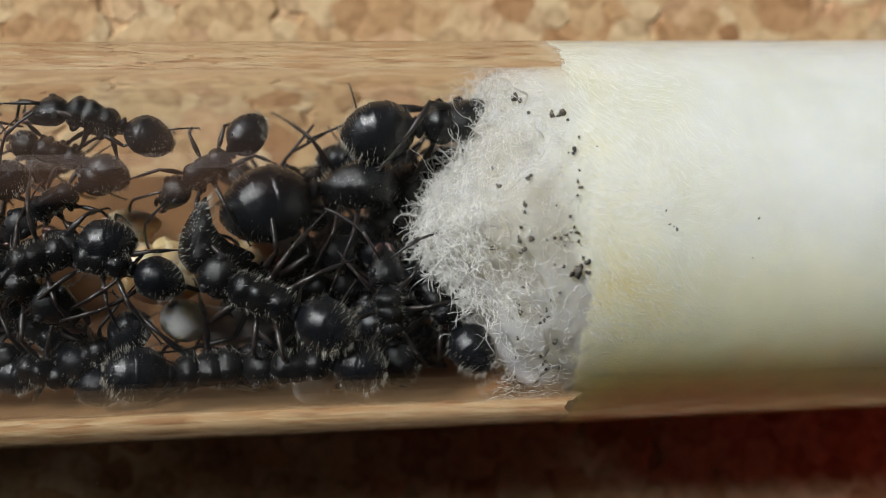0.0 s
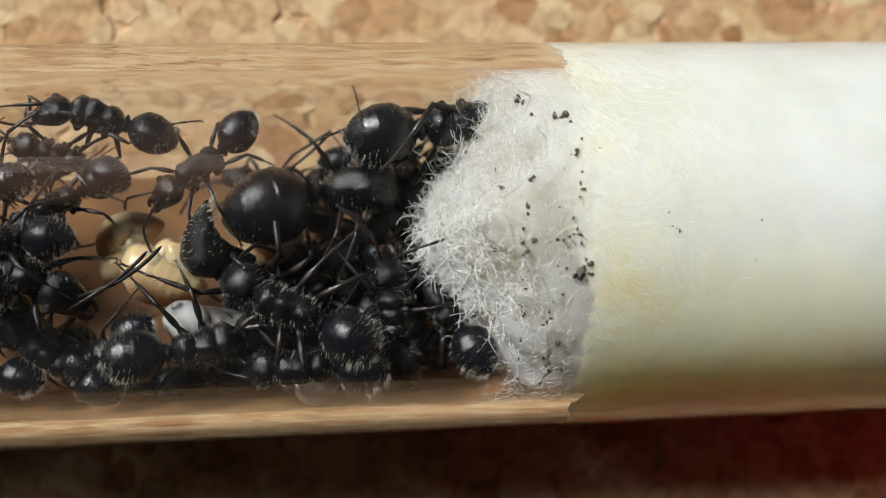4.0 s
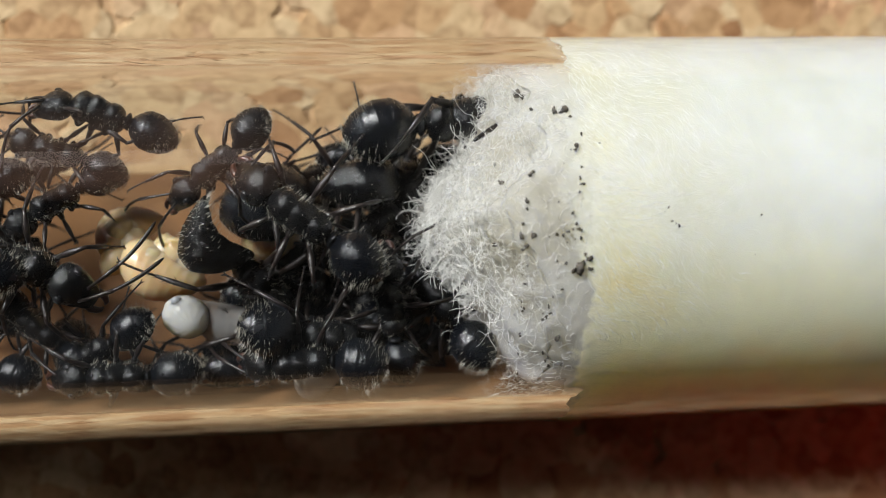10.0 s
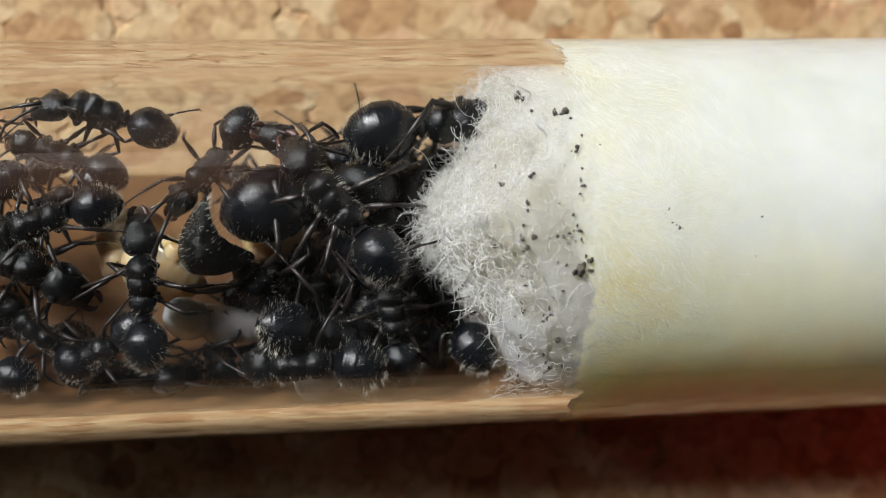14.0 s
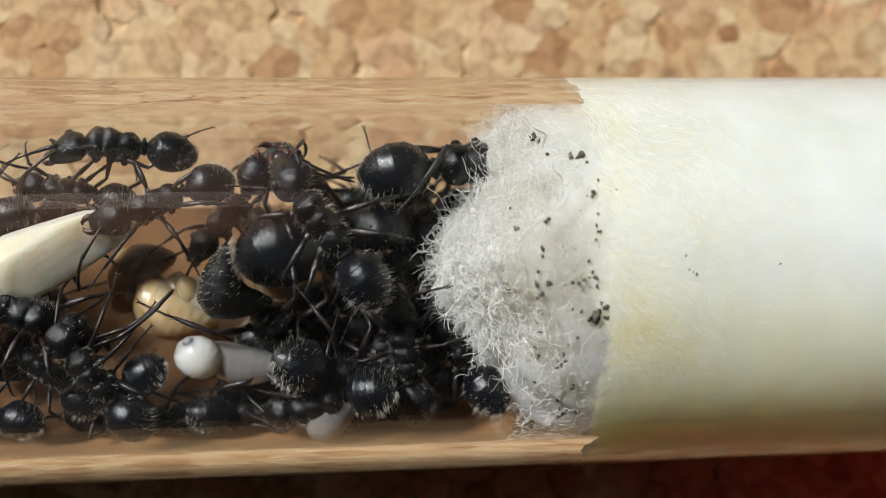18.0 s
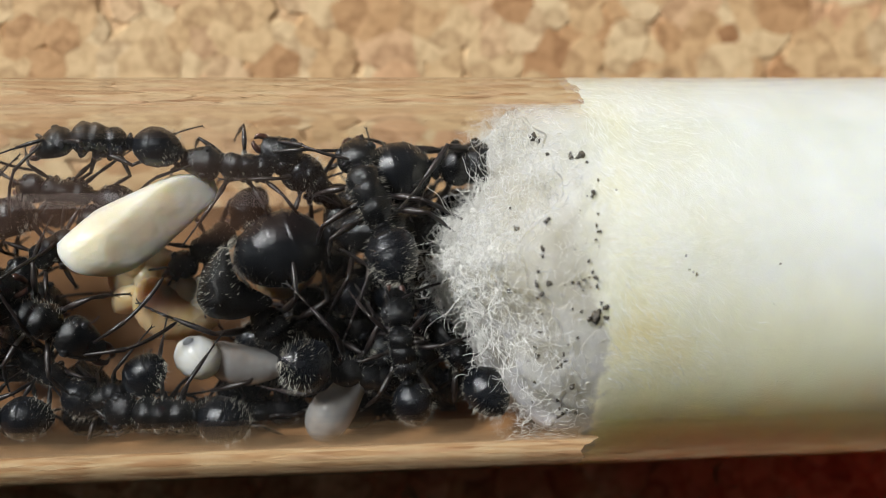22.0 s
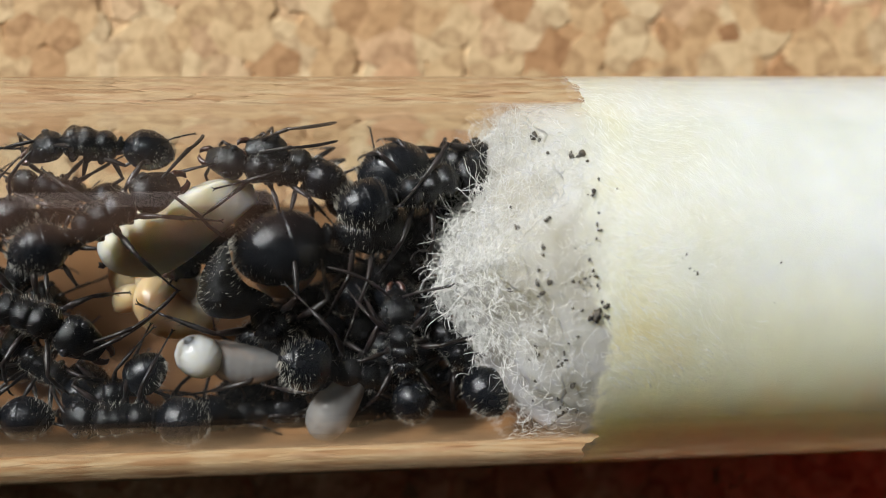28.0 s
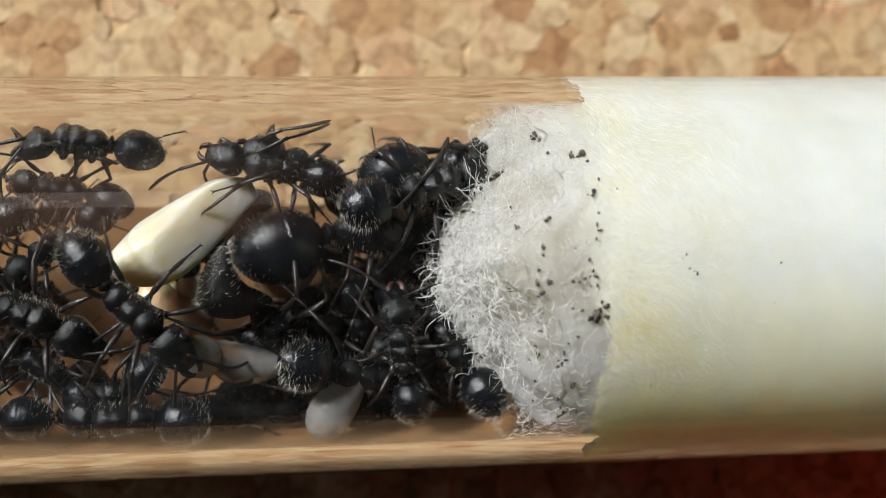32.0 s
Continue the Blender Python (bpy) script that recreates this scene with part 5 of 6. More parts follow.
    crawl(ANTS['under_layer_3'], [
        (0, -5.17, -3.85, 5.00, 158, -0, 0),
        (14, -5.30, -3.93, 5.00, 158, -0, 0),
        (14.1, -5.30, -3.94, 5.00, 158, 0, 0),
        (14.5, -5.05, -4.52, 5.01, 159, 0, 0),
        (15.3, -4.68, -5.42, 5.02, 159, 0, 0),
        (16, -4.60, -5.63, 5.03, 159, 1, 0),
        (16.5, -4.58, -5.67, 5.04, 159, 1, 0),
        (32, -4.61, -5.70, 5.05, 160, 1, 0)])
    crawl(ANTS['under_layer_4'], [
        (0, -1.23, -0.55, 6.50, 30, -0, 25),
        (14, -1.35, -0.62, 6.50, 30, -0, 25),
        (14.1, -1.35, -0.63, 6.50, 30, 0, 25),
        (14.5, -1.11, -1.21, 6.50, 30, 0, 25),
        (15.3, -0.74, -2.12, 6.50, 30, 0, 25),
        (16, -0.66, -2.33, 6.50, 30, 0, 25),
        (16.5, -0.64, -2.37, 6.50, 30, -0, 25),
        (32, -0.67, -2.41, 6.50, 30, -0, 25)])
    crawl(ANTS['under_layer_5'], [
        (0, -1.48, 3.09, 6.00, -5, -0, 25),
        (14, -1.60, 3.01, 6.00, -5, -0, 25),
        (14.1, -1.60, 3.00, 6.00, -5, 0, 25),
        (14.5, -1.37, 2.41, 6.00, -5, 0, 25),
        (15.3, -0.99, 1.51, 6.00, -5, 0, 25),
        (16, -0.91, 1.30, 6.00, -5, 0, 25),
        (16.5, -0.89, 1.25, 6.00, -5, -0, 25),
        (32, -0.92, 1.20, 6.00, -5, -0, 25)])
    crawl(ANTS['under_layer_6'], [
        (0, -7.14, 2.27, 5.00, 145, -0, 25),
        (14, -7.27, 2.20, 5.00, 145, -0, 25),
        (14.1, -7.27, 2.19, 5.00, 145, 0, 25),
        (14.5, -7.02, 1.60, 5.00, 145, 0, 25),
        (15.3, -6.66, 0.68, 5.00, 145, 0, 25),
        (16, -6.57, 0.46, 5.00, 145, 0, 25),
        (16.5, -6.56, 0.41, 5.00, 145, -0, 25),
        (32, -6.58, 0.36, 5.00, 145, -0, 25)])
    crawl(ANTS['under_layer_7'], [
        (0, -2.81, -0.98, 5.00, 142, -0, 25),
        (14, -2.94, -1.05, 5.00, 142, -0, 25),
        (14.1, -2.94, -1.07, 5.00, 142, 0, 25),
        (14.5, -2.69, -1.66, 5.00, 142, 0, 25),
        (15.3, -2.32, -2.58, 5.00, 142, 0, 25),
        (16, -2.23, -2.81, 5.00, 142, 0, 25),
        (16.5, -2.21, -2.87, 5.00, 142, -0, 25),
        (32, -2.24, -2.91, 5.00, 142, -0, 25)])
    crawl(ANTS['under_layer_8'], [
        (0, -18.23, 0.28, 6.00, -21, -0, -20),
        (14, -18.36, 0.21, 6.00, -21, -0, -20),
        (14.1, -18.36, 0.20, 6.00, -21, 0, -20),
        (14.5, -18.12, -0.38, 6.00, -21, 0, -20),
        (15.3, -17.77, -1.26, 6.00, -21, 0, -20),
        (16, -17.69, -1.45, 6.00, -21, 0, -20),
        (16.5, -17.68, -1.48, 6.00, -21, -0, -20),
        (32, -17.71, -1.53, 6.00, -21, -0, -20)])
    crawl(ANTS['under_layer_9'], [
        (0, -12.60, -5.77, 7.44, -8, -25, 0),
        (14, -12.73, -5.80, 7.44, -6, -25, 0),
        (14.1, -12.73, -5.80, 7.44, -6, -24, 0),
        (14.5, -12.49, -6.37, 7.47, -6, -23, 0),
        (15.3, -12.13, -7.23, 7.53, -5, -21, 0),
        (16, -12.04, -7.40, 7.58, -4, -19, 0),
        (16.5, -12.03, -7.41, 7.62, -4, -18, 0),
        (32, -12.05, -7.44, 7.76, -3, -11, 0)])
    crawl(ANTS['under_layer_10'], [
        (0, -1.93, -3.52, 7.00, 156, -0, -20),
        (14, -2.05, -3.59, 7.00, 156, -0, -20),
        (14.1, -2.05, -3.60, 7.00, 156, 0, -20),
        (14.5, -1.81, -4.18, 7.00, 156, 0, -20),
        (15.3, -1.44, -5.08, 7.00, 156, 0, -20),
        (16, -1.36, -5.28, 7.00, 155, 0, -20),
        (16.5, -1.35, -5.33, 7.00, 155, -0, -20),
        (32, -1.38, -5.38, 7.00, 155, -0, -20)])
    crawl(ANTS['under_layer_11'], [
        (0, -1.81, -5.53, 7.50, 7, -0, 25),
        (14, -1.93, -5.56, 7.52, 6, 1, 25),
        (14.1, -1.93, -5.57, 7.53, 6, 1, 25),
        (14.5, -1.68, -6.15, 7.55, 5, 2, 25),
        (15.3, -1.33, -7.03, 7.61, 4, 5, 25),
        (16, -1.25, -7.23, 7.65, 4, 7, 25),
        (16.5, -1.24, -7.26, 7.68, 3, 8, 25),
        (32, -1.26, -7.30, 7.68, 2, 8, 25)])
    crawl(ANTS['under_layer_12'], [
        (0, -2.86, -2.72, 6.00, 137, 0, -20),
        (14, -2.98, -2.79, 6.00, 137, -0, -20),
        (14.1, -2.98, -2.80, 6.00, 137, 0, -20),
        (14.5, -2.73, -3.39, 6.00, 137, 0, -20),
        (15.3, -2.37, -4.30, 6.00, 137, 0, -20),
        (16, -2.28, -4.52, 6.00, 137, 0, -20),
        (16.5, -2.27, -4.57, 6.00, 137, 0, -20),
        (32, -2.29, -4.62, 6.00, 136, -0, -20)])
    crawl(ANTS['under_layer_13'], [
        (0, -0.34, -2.77, 7.50, 20, -0, -20),
        (14, -0.46, -2.84, 7.50, 20, -0, -20),
        (14.1, -0.46, -2.85, 7.50, 20, 0, -20),
        (14.5, -0.23, -3.43, 7.50, 20, 0, -20),
        (15.3, 0.14, -4.32, 7.50, 20, 0, -20),
        (16, 0.22, -4.53, 7.50, 20, 0, -20),
        (16.5, 0.24, -4.57, 7.50, 20, -0, -20),
        (32, 0.21, -4.61, 7.50, 20, -0, -20)])
    crawl(ANTS['under_layer_14'], [
        (0, -6.82, -3.14, 6.00, -173, -0, -20),
        (14, -6.95, -3.21, 6.00, -173, -0, -20),
        (14.1, -6.95, -3.22, 6.00, -173, 0, -20),
        (14.5, -6.70, -3.81, 6.00, -173, 0, -20),
        (15.3, -6.34, -4.70, 6.00, -173, 0, -20),
        (16, -6.26, -4.92, 6.00, -174, 0, -20),
        (16.5, -6.25, -4.96, 6.00, -174, -0, -20),
        (32, -6.27, -5.02, 6.00, -174, -0, -20)])
    crawl(ANTS['under_layer_15'], [
        (0, -5.81, -1.11, 6.00, -151, -0, 0),
        (14, -5.92, -1.18, 6.00, -151, -0, 0),
        (14.1, -5.92, -1.19, 6.00, -151, 0, 0),
        (14.5, -5.69, -1.78, 6.00, -151, 0, 0),
        (15.3, -5.32, -2.68, 6.00, -151, 0, 0),
        (16, -5.24, -2.88, 6.00, -151, 0, 0),
        (16.5, -5.23, -2.93, 6.00, -151, -0, 0),
        (32, -5.26, -2.98, 6.00, -151, -0, 0)])
    crawl(ANTS['under_layer_16'], [
        (0, -2.46, 0.70, 7.50, 33, -0, 0),
        (14, -2.58, 0.63, 7.50, 33, -0, 0),
        (14.1, -2.58, 0.62, 7.50, 33, 0, 0),
        (14.5, -2.35, 0.05, 7.50, 33, 0, 0),
        (15.3, -1.98, -0.84, 7.50, 33, 0, 0),
        (16, -1.91, -1.04, 7.50, 33, 0, 0),
        (16.5, -1.90, -1.07, 7.50, 32, -0, 0),
        (32, -1.92, -1.12, 7.50, 32, -0, 0)])
    crawl(ANTS['under_layer_17'], [
        (0, -5.48, -2.10, 7.00, 11, -0, -20),
        (14, -5.60, -2.17, 7.00, 11, -0, -20),
        (14.1, -5.60, -2.18, 7.00, 11, 0, -20),
        (14.5, -5.36, -2.76, 7.00, 11, 0, -20),
        (15.3, -5.00, -3.65, 7.00, 11, 0, -20),
        (16, -4.92, -3.86, 7.00, 11, 0, -20),
        (16.5, -4.91, -3.89, 7.00, 10, -0, -20),
        (32, -4.94, -3.94, 7.00, 10, -0, -20)])
    crawl(ANTS['under_layer_18'], [
        (0, -4.86, -0.72, 7.00, -173, -0, 0),
        (14, -4.98, -0.78, 7.00, -173, -0, 0),
        (14.1, -4.97, -0.78, 7.00, -173, 0, 0),
        (14.5, -4.74, -1.38, 7.00, -173, 0, 0),
        (15.3, -4.37, -2.26, 7.00, -173, 0, 0),
        (16, -4.31, -2.46, 7.00, -173, 0, 0),
        (16.5, -4.29, -2.50, 7.00, -173, -0, 0),
        (32, -4.32, -2.55, 7.00, -173, -0, 0)])
    crawl(ANTS['under_layer_19'], [
        (0, -6.36, -4.39, 6.50, 3, -0, 25),
        (14, -6.48, -4.46, 6.50, 3, -0, 25),
        (14.1, -6.48, -4.47, 6.50, 3, 0, 25),
        (14.5, -6.25, -5.05, 6.50, 3, 0, 25),
        (15.3, -5.88, -5.95, 6.50, 2, 0, 25),
        (16, -5.80, -6.16, 6.50, 2, 0, 25),
        (16.5, -5.79, -6.20, 6.50, 2, -0, 25),
        (32, -5.81, -6.25, 6.50, 2, -0, 25)])
    crawl(ANTS['under_layer_20'], [
        (0, -4.65, -4.42, 7.00, -19, -0, -20),
        (14, -4.77, -4.49, 7.00, -19, -0, -20),
        (14.1, -4.77, -4.50, 7.00, -19, 0, -20),
        (14.5, -4.52, -5.08, 7.00, -19, 0, -20),
        (15.3, -4.17, -5.98, 7.00, -19, 0, -20),
        (16, -4.09, -6.19, 7.00, -19, 0, -20),
        (16.5, -4.08, -6.23, 7.00, -19, -0, -20),
        (32, -4.10, -6.27, 7.00, -19, -0, -20)])
    # ants added beyond the view, blocking daylight so the cork below stays dark
    crawl(ANTS['shade_ant_0'], [
        (0, -20.35, 3.80, 7.33, -63, 27, 0),
        (14, -20.49, 3.76, 7.34, -64, 26, 0),
        (14.1, -20.48, 3.76, 7.34, -64, 26, 0),
        (14.5, -20.26, 3.20, 7.34, -65, 26, 0),
        (15.3, -19.90, 2.35, 7.34, -65, 26, 0),
        (16, -19.83, 2.19, 7.35, -65, 25, 0),
        (16.5, -19.83, 2.18, 7.35, -66, 25, 0),
        (32, -19.86, 2.16, 7.35, -66, 25, 0)])
    crawl(ANTS['shade_ant_1'], [
        (0, -20.54, -0.68, 8.47, -53, -0, -20),
        (14, -20.68, -0.74, 8.47, -53, -0, -20),
        (14.1, -20.68, -0.74, 8.47, -53, 0, -20),
        (14.5, -20.44, -1.30, 8.47, -53, 0, -20),
        (15.3, -20.10, -2.14, 8.47, -53, 0, -20),
        (16, -20.04, -2.32, 8.47, -53, 0, -20),
        (16.5, -20.04, -2.33, 8.47, -53, -0, -20),
        (32, -20.06, -2.37, 8.47, -53, -0, -20)])
    crawl(ANTS['shade_ant_2'], [
        (0, -20.31, -4.52, 9.09, -4, -0, -20),
        (14, -20.45, -4.59, 9.09, -4, -0, -20),
        (14.1, -20.45, -4.59, 9.09, -4, 0, -20),
        (14.5, -20.21, -5.15, 9.09, -4, 0, -20),
        (15.3, -19.87, -5.98, 9.09, -4, 0, -20),
        (16, -19.81, -6.15, 9.09, -4, 0, -20),
        (16.5, -19.81, -6.16, 9.09, -4, -0, -20),
        (32, -19.84, -6.21, 9.09, -4, -0, -20)])
    crawl(ANTS['shade_ant_3'], [
        (0, -21.08, 4.93, 8.16, 15, -0, 20),
        (14, -21.21, 4.87, 8.16, 14, -0, 20),
        (14.1, -21.21, 4.87, 8.16, 14, 0, 20),
        (14.5, -20.98, 4.30, 8.16, 14, 0, 20),
        (15.3, -20.63, 3.45, 8.16, 14, 0, 20),
        (16, -20.57, 3.28, 8.16, 14, 0, 20),
        (16.5, -20.57, 3.27, 8.16, 14, -0, 20),
        (32, -20.59, 3.22, 8.16, 14, -0, 20)])
    crawl(ANTS['shade_ant_4'], [
        (0, -22.09, 1.46, 6.79, 11, -0, 0),
        (14, -22.23, 1.40, 6.79, 11, -0, 0),
        (14.1, -22.23, 1.39, 6.79, 11, 0, 0),
        (14.5, -21.99, 0.82, 6.79, 11, 0, 0),
        (15.3, -21.64, -0.04, 6.79, 11, 0, 0),
        (16, -21.57, -0.23, 6.79, 11, 0, 0),
        (16.5, -21.56, -0.25, 6.79, 11, -0, 0),
        (32, -21.59, -0.30, 6.79, 11, -0, 0)])
    crawl(ANTS['shade_ant_5'], [
        (0, -23.05, -3.42, 6.58, -63, -0, -20),
        (14, -23.20, -3.48, 6.58, -63, -0, -20),
        (14.1, -23.20, -3.49, 6.58, -63, 0, -20),
        (14.5, -22.96, -4.06, 6.58, -63, 0, -20),
        (15.3, -22.61, -4.93, 6.58, -63, 0, -20),
        (16, -22.54, -5.12, 6.58, -64, 0, -20),
        (16.5, -22.53, -5.14, 6.58, -64, -0, -20),
        (32, -22.56, -5.18, 6.58, -64, -0, -20)])
    crawl(ANTS['shade_ant_6'], [
        (0, -24.49, 3.63, 8.38, 146, -0, 20),
        (14, -24.63, 3.57, 8.38, 146, -0, 20),
        (14.1, -24.63, 3.57, 8.38, 146, 0, 20),
        (14.5, -24.39, 3.01, 8.38, 146, 0, 20),
        (15.3, -24.05, 2.17, 8.38, 146, 0, 20),
        (16, -23.99, 2.01, 8.38, 146, 0, 20),
        (16.5, -23.99, 2.00, 8.38, 146, -0, 20),
        (32, -24.01, 1.95, 8.38, 146, -0, 20)])
    crawl(ANTS['shade_ant_7'], [
        (0, -24.25, 1.40, 7.92, 66, -0, 0),
        (14, -24.38, 1.34, 7.92, 66, -0, 0),
        (14.1, -24.38, 1.34, 7.92, 66, 0, 0),
        (14.5, -24.15, 0.78, 7.92, 66, 0, 0),
        (15.3, -23.81, -0.07, 7.92, 66, 0, 0),
        (16, -23.74, -0.24, 7.92, 66, 0, 0),
        (16.5, -23.74, -0.25, 7.92, 66, -0, 0),
        (32, -23.77, -0.30, 7.92, 65, -0, 0)])
    crawl(ANTS['shade_ant_8'], [
        (0, -25.01, -3.63, 7.02, -67, -0, -20),
        (14, -25.16, -3.70, 7.02, -67, -0, -20),
        (14.1, -25.16, -3.70, 7.02, -67, -0, -20),
        (14.5, -24.92, -4.27, 7.02, -67, -0, -20),
        (15.3, -24.57, -5.12, 7.02, -67, -0, -20),
        (16, -24.50, -5.31, 7.02, -67, -0, -20),
        (16.5, -24.50, -5.33, 7.02, -67, -0, -20),
        (32, -24.53, -5.38, 7.02, -67, -0, -20)])
    crawl(ANTS['shade_ant_9'], [
        (0, -25.37, 4.46, 8.20, -144, -0, 0),
        (14, -25.51, 4.41, 8.20, -144, -0, 0),
        (14.1, -25.51, 4.40, 8.20, -144, 0, 0),
        (14.5, -25.27, 3.84, 8.20, -144, 0, 0),
        (15.3, -24.93, 2.99, 8.20, -144, 0, 0),
        (16, -24.87, 2.82, 8.20, -144, 0, 0),
        (16.5, -24.87, 2.81, 8.20, -144, -0, 0),
        (32, -24.89, 2.76, 8.20, -144, -0, 0)])
    crawl(ANTS['shade_ant_10'], [
        (0, -26.66, 0.37, 6.19, -5, -0, -20),
        (14, -26.81, 0.30, 6.19, -5, -0, -20),
        (14.1, -26.81, 0.30, 6.19, -5, 0, -20),
        (14.5, -26.57, -0.27, 6.19, -5, 0, -20),
        (15.3, -26.22, -1.13, 6.19, -5, 0, -20),
        (16, -26.14, -1.32, 6.19, -5, 0, -20),
        (16.5, -26.14, -1.34, 6.19, -5, -0, -20),
        (32, -26.17, -1.39, 6.19, -5, -0, -20)])
    crawl(ANTS['shade_ant_11'], [
        (0, -26.11, -4.66, 7.02, -45, -1, 0),
        (14, -26.27, -4.69, 7.02, -44, -1, 0),
        (14.1, -26.27, -4.70, 7.04, -44, -1, 0),
        (14.5, -26.03, -5.26, 7.09, -44, -3, 0),
        (15.3, -25.68, -6.12, 7.21, -44, -6, 0),
        (16, -25.61, -6.30, 7.31, -44, -9, 0),
        (16.5, -25.61, -6.32, 7.38, -44, -11, 0),
        (32, -25.65, -6.36, 7.60, -44, -18, 0)])
    crawl(ANTS['shade_ant_12'], [
        (0, -27.77, 4.64, 9.10, 170, -0, -20),
        (14, -27.91, 4.58, 9.10, 170, -0, -20),
        (14.1, -27.91, 4.58, 9.10, 170, 0, -20),
        (14.5, -27.69, 4.03, 9.10, 170, 0, -20),
        (15.3, -27.35, 3.19, 9.10, 170, 0, -20),
        (16, -27.29, 3.05, 9.10, 170, 0, -20),
        (16.5, -27.29, 3.04, 9.10, 170, -0, -20),
        (32, -27.32, 3.00, 9.10, 170, -0, -20)])
    crawl(ANTS['shade_ant_13'], [
        (0, -28.35, -0.42, 7.18, -131, 0, 0),
        (14, -28.50, -0.48, 7.18, -131, -0, 0),
        (14.1, -28.50, -0.48, 7.18, -131, 0, 0),
        (14.5, -28.26, -1.05, 7.18, -131, 0, 0),
        (15.3, -27.92, -1.90, 7.18, -131, 0, 0),
        (16, -27.84, -2.07, 7.18, -131, 0, 0),
        (16.5, -27.84, -2.08, 7.18, -131, 0, 0),
        (32, -27.87, -2.13, 7.18, -131, 0, 0)])
    crawl(ANTS['shade_ant_14'], [
        (0, -27.13, -2.37, 8.44, -122, -0, -20),
        (14, -27.28, -2.44, 8.44, -122, -0, -20),
        (14.1, -27.28, -2.44, 8.44, -122, 0, -20),
        (14.5, -27.05, -3.00, 8.44, -122, 0, -20),
        (15.3, -26.70, -3.83, 8.44, -122, 0, -20),
        (16, -26.63, -3.99, 8.44, -122, 0, -20),
        (16.5, -26.63, -4.00, 8.44, -122, -0, -20),
        (32, -26.66, -4.05, 8.44, -122, -0, -20)])
    crawl(ANTS['shade_ant_15'], [
        (0, -30.59, 3.48, 7.25, 161, 0, 0),
        (14, -30.75, 3.42, 7.25, 161, -0, 0),
        (14.1, -30.75, 3.42, 7.25, 161, -0, 0),
        (14.5, -30.51, 2.86, 7.25, 161, -0, 0),
        (15.3, -30.17, 2.01, 7.25, 161, -0, 0),
        (16, -30.10, 1.84, 7.25, 161, -0, 0),
        (16.5, -30.09, 1.83, 7.25, 161, -0, 0),
        (32, -30.12, 1.78, 7.25, 161, 0, 0)])
    crawl(ANTS['shade_ant_16'], [
        (0, -29.69, 0.17, 8.88, 131, -0, 0),
        (14, -29.85, 0.11, 8.88, 131, -0, 0),
        (14.1, -29.85, 0.11, 8.88, 131, 0, 0),
        (14.5, -29.62, -0.44, 8.88, 131, 0, 0),
        (15.3, -29.27, -1.27, 8.88, 131, 0, 0),
        (16, -29.22, -1.42, 8.88, 131, 0, 0),
        (16.5, -29.22, -1.42, 8.88, 131, -0, 0),
        (32, -29.24, -1.47, 8.88, 131, -0, 0)])
    crawl(ANTS['shade_ant_17'], [
        (0, -27.45, -2.22, 9.95, -20, -0, 20),
        (14, -27.60, -2.28, 9.95, -20, -0, 20),
        (14.1, -27.60, -2.28, 9.95, -20, 0, 20),
        (14.5, -27.37, -2.83, 9.95, -20, 0, 20),
        (15.3, -27.04, -3.65, 9.95, -20, 0, 20),
        (16, -26.98, -3.79, 9.95, -20, 0, 20),
        (16.5, -26.98, -3.78, 9.95, -21, -0, 20),
        (32, -27.01, -3.83, 9.95, -21, -0, 20)])
    crawl(ANTS['shade_ant_18'], [
        (0, -31.15, 4.41, 7.72, 106, -24, 0),
        (14, -31.30, 4.40, 7.73, 105, -24, 0),
        (14.1, -31.30, 4.40, 7.73, 105, -24, 0),
        (14.5, -31.07, 3.84, 7.73, 105, -23, 0),
        (15.3, -30.72, 3.01, 7.73, 105, -23, 0),
        (16, -30.65, 2.86, 7.73, 105, -23, 0),
        (16.5, -30.65, 2.85, 7.73, 104, -23, 0),
        (32, -30.68, 2.84, 7.73, 104, -22, 0)])
    crawl(ANTS['shade_ant_19'], [
        (0, -30.10, 0.68, 9.66, -23, -0, -20),
        (14, -30.26, 0.62, 9.66, -23, -0, -20),
        (14.1, -30.26, 0.63, 9.66, -23, 0, -20),
        (14.5, -30.02, 0.08, 9.66, -23, 0, -20),
        (15.3, -29.69, -0.73, 9.66, -23, 0, -20),
        (16, -29.63, -0.88, 9.66, -23, 0, -20),
        (16.5, -29.63, -0.88, 9.66, -23, -0, -20),
        (32, -29.66, -0.92, 9.66, -23, -0, -20)])
    crawl(ANTS['shade_ant_20'], [
        (0, -29.78, -2.83, 9.93, -77, -0, 20),
        (14, -29.93, -2.89, 9.93, -77, -0, 20),
        (14.1, -29.93, -2.89, 9.93, -77, 0, 20),
        (14.5, -29.71, -3.44, 9.93, -77, 0, 20),
        (15.3, -29.37, -4.25, 9.93, -77, 0, 20),
        (16, -29.31, -4.39, 9.93, -77, 0, 20),
        (16.5, -29.31, -4.39, 9.93, -77, -0, 20),
        (32, -29.35, -4.43, 9.93, -77, -0, 20)])
    crawl(ANTS['queen'], [
        (0, -3.31, 2.13, 8.36, 5, 9, 0),
        (14, -3.42, 2.06, 8.36, 5, 9, 0),
        (14.1, -3.42, 2.05, 8.36, 5, 9, 0),
        (14.5, -3.19, 1.48, 8.36, 5, 9, 0),
        (15.3, -2.83, 0.60, 8.36, 5, 9, 0),
        (16, -2.77, 0.41, 8.36, 5, 9, 0),
        (16.5, -2.77, 0.39, 8.37, 5, 9, 0),
        (32, -2.82, 0.27, 8.37, 3, 9, 0)])
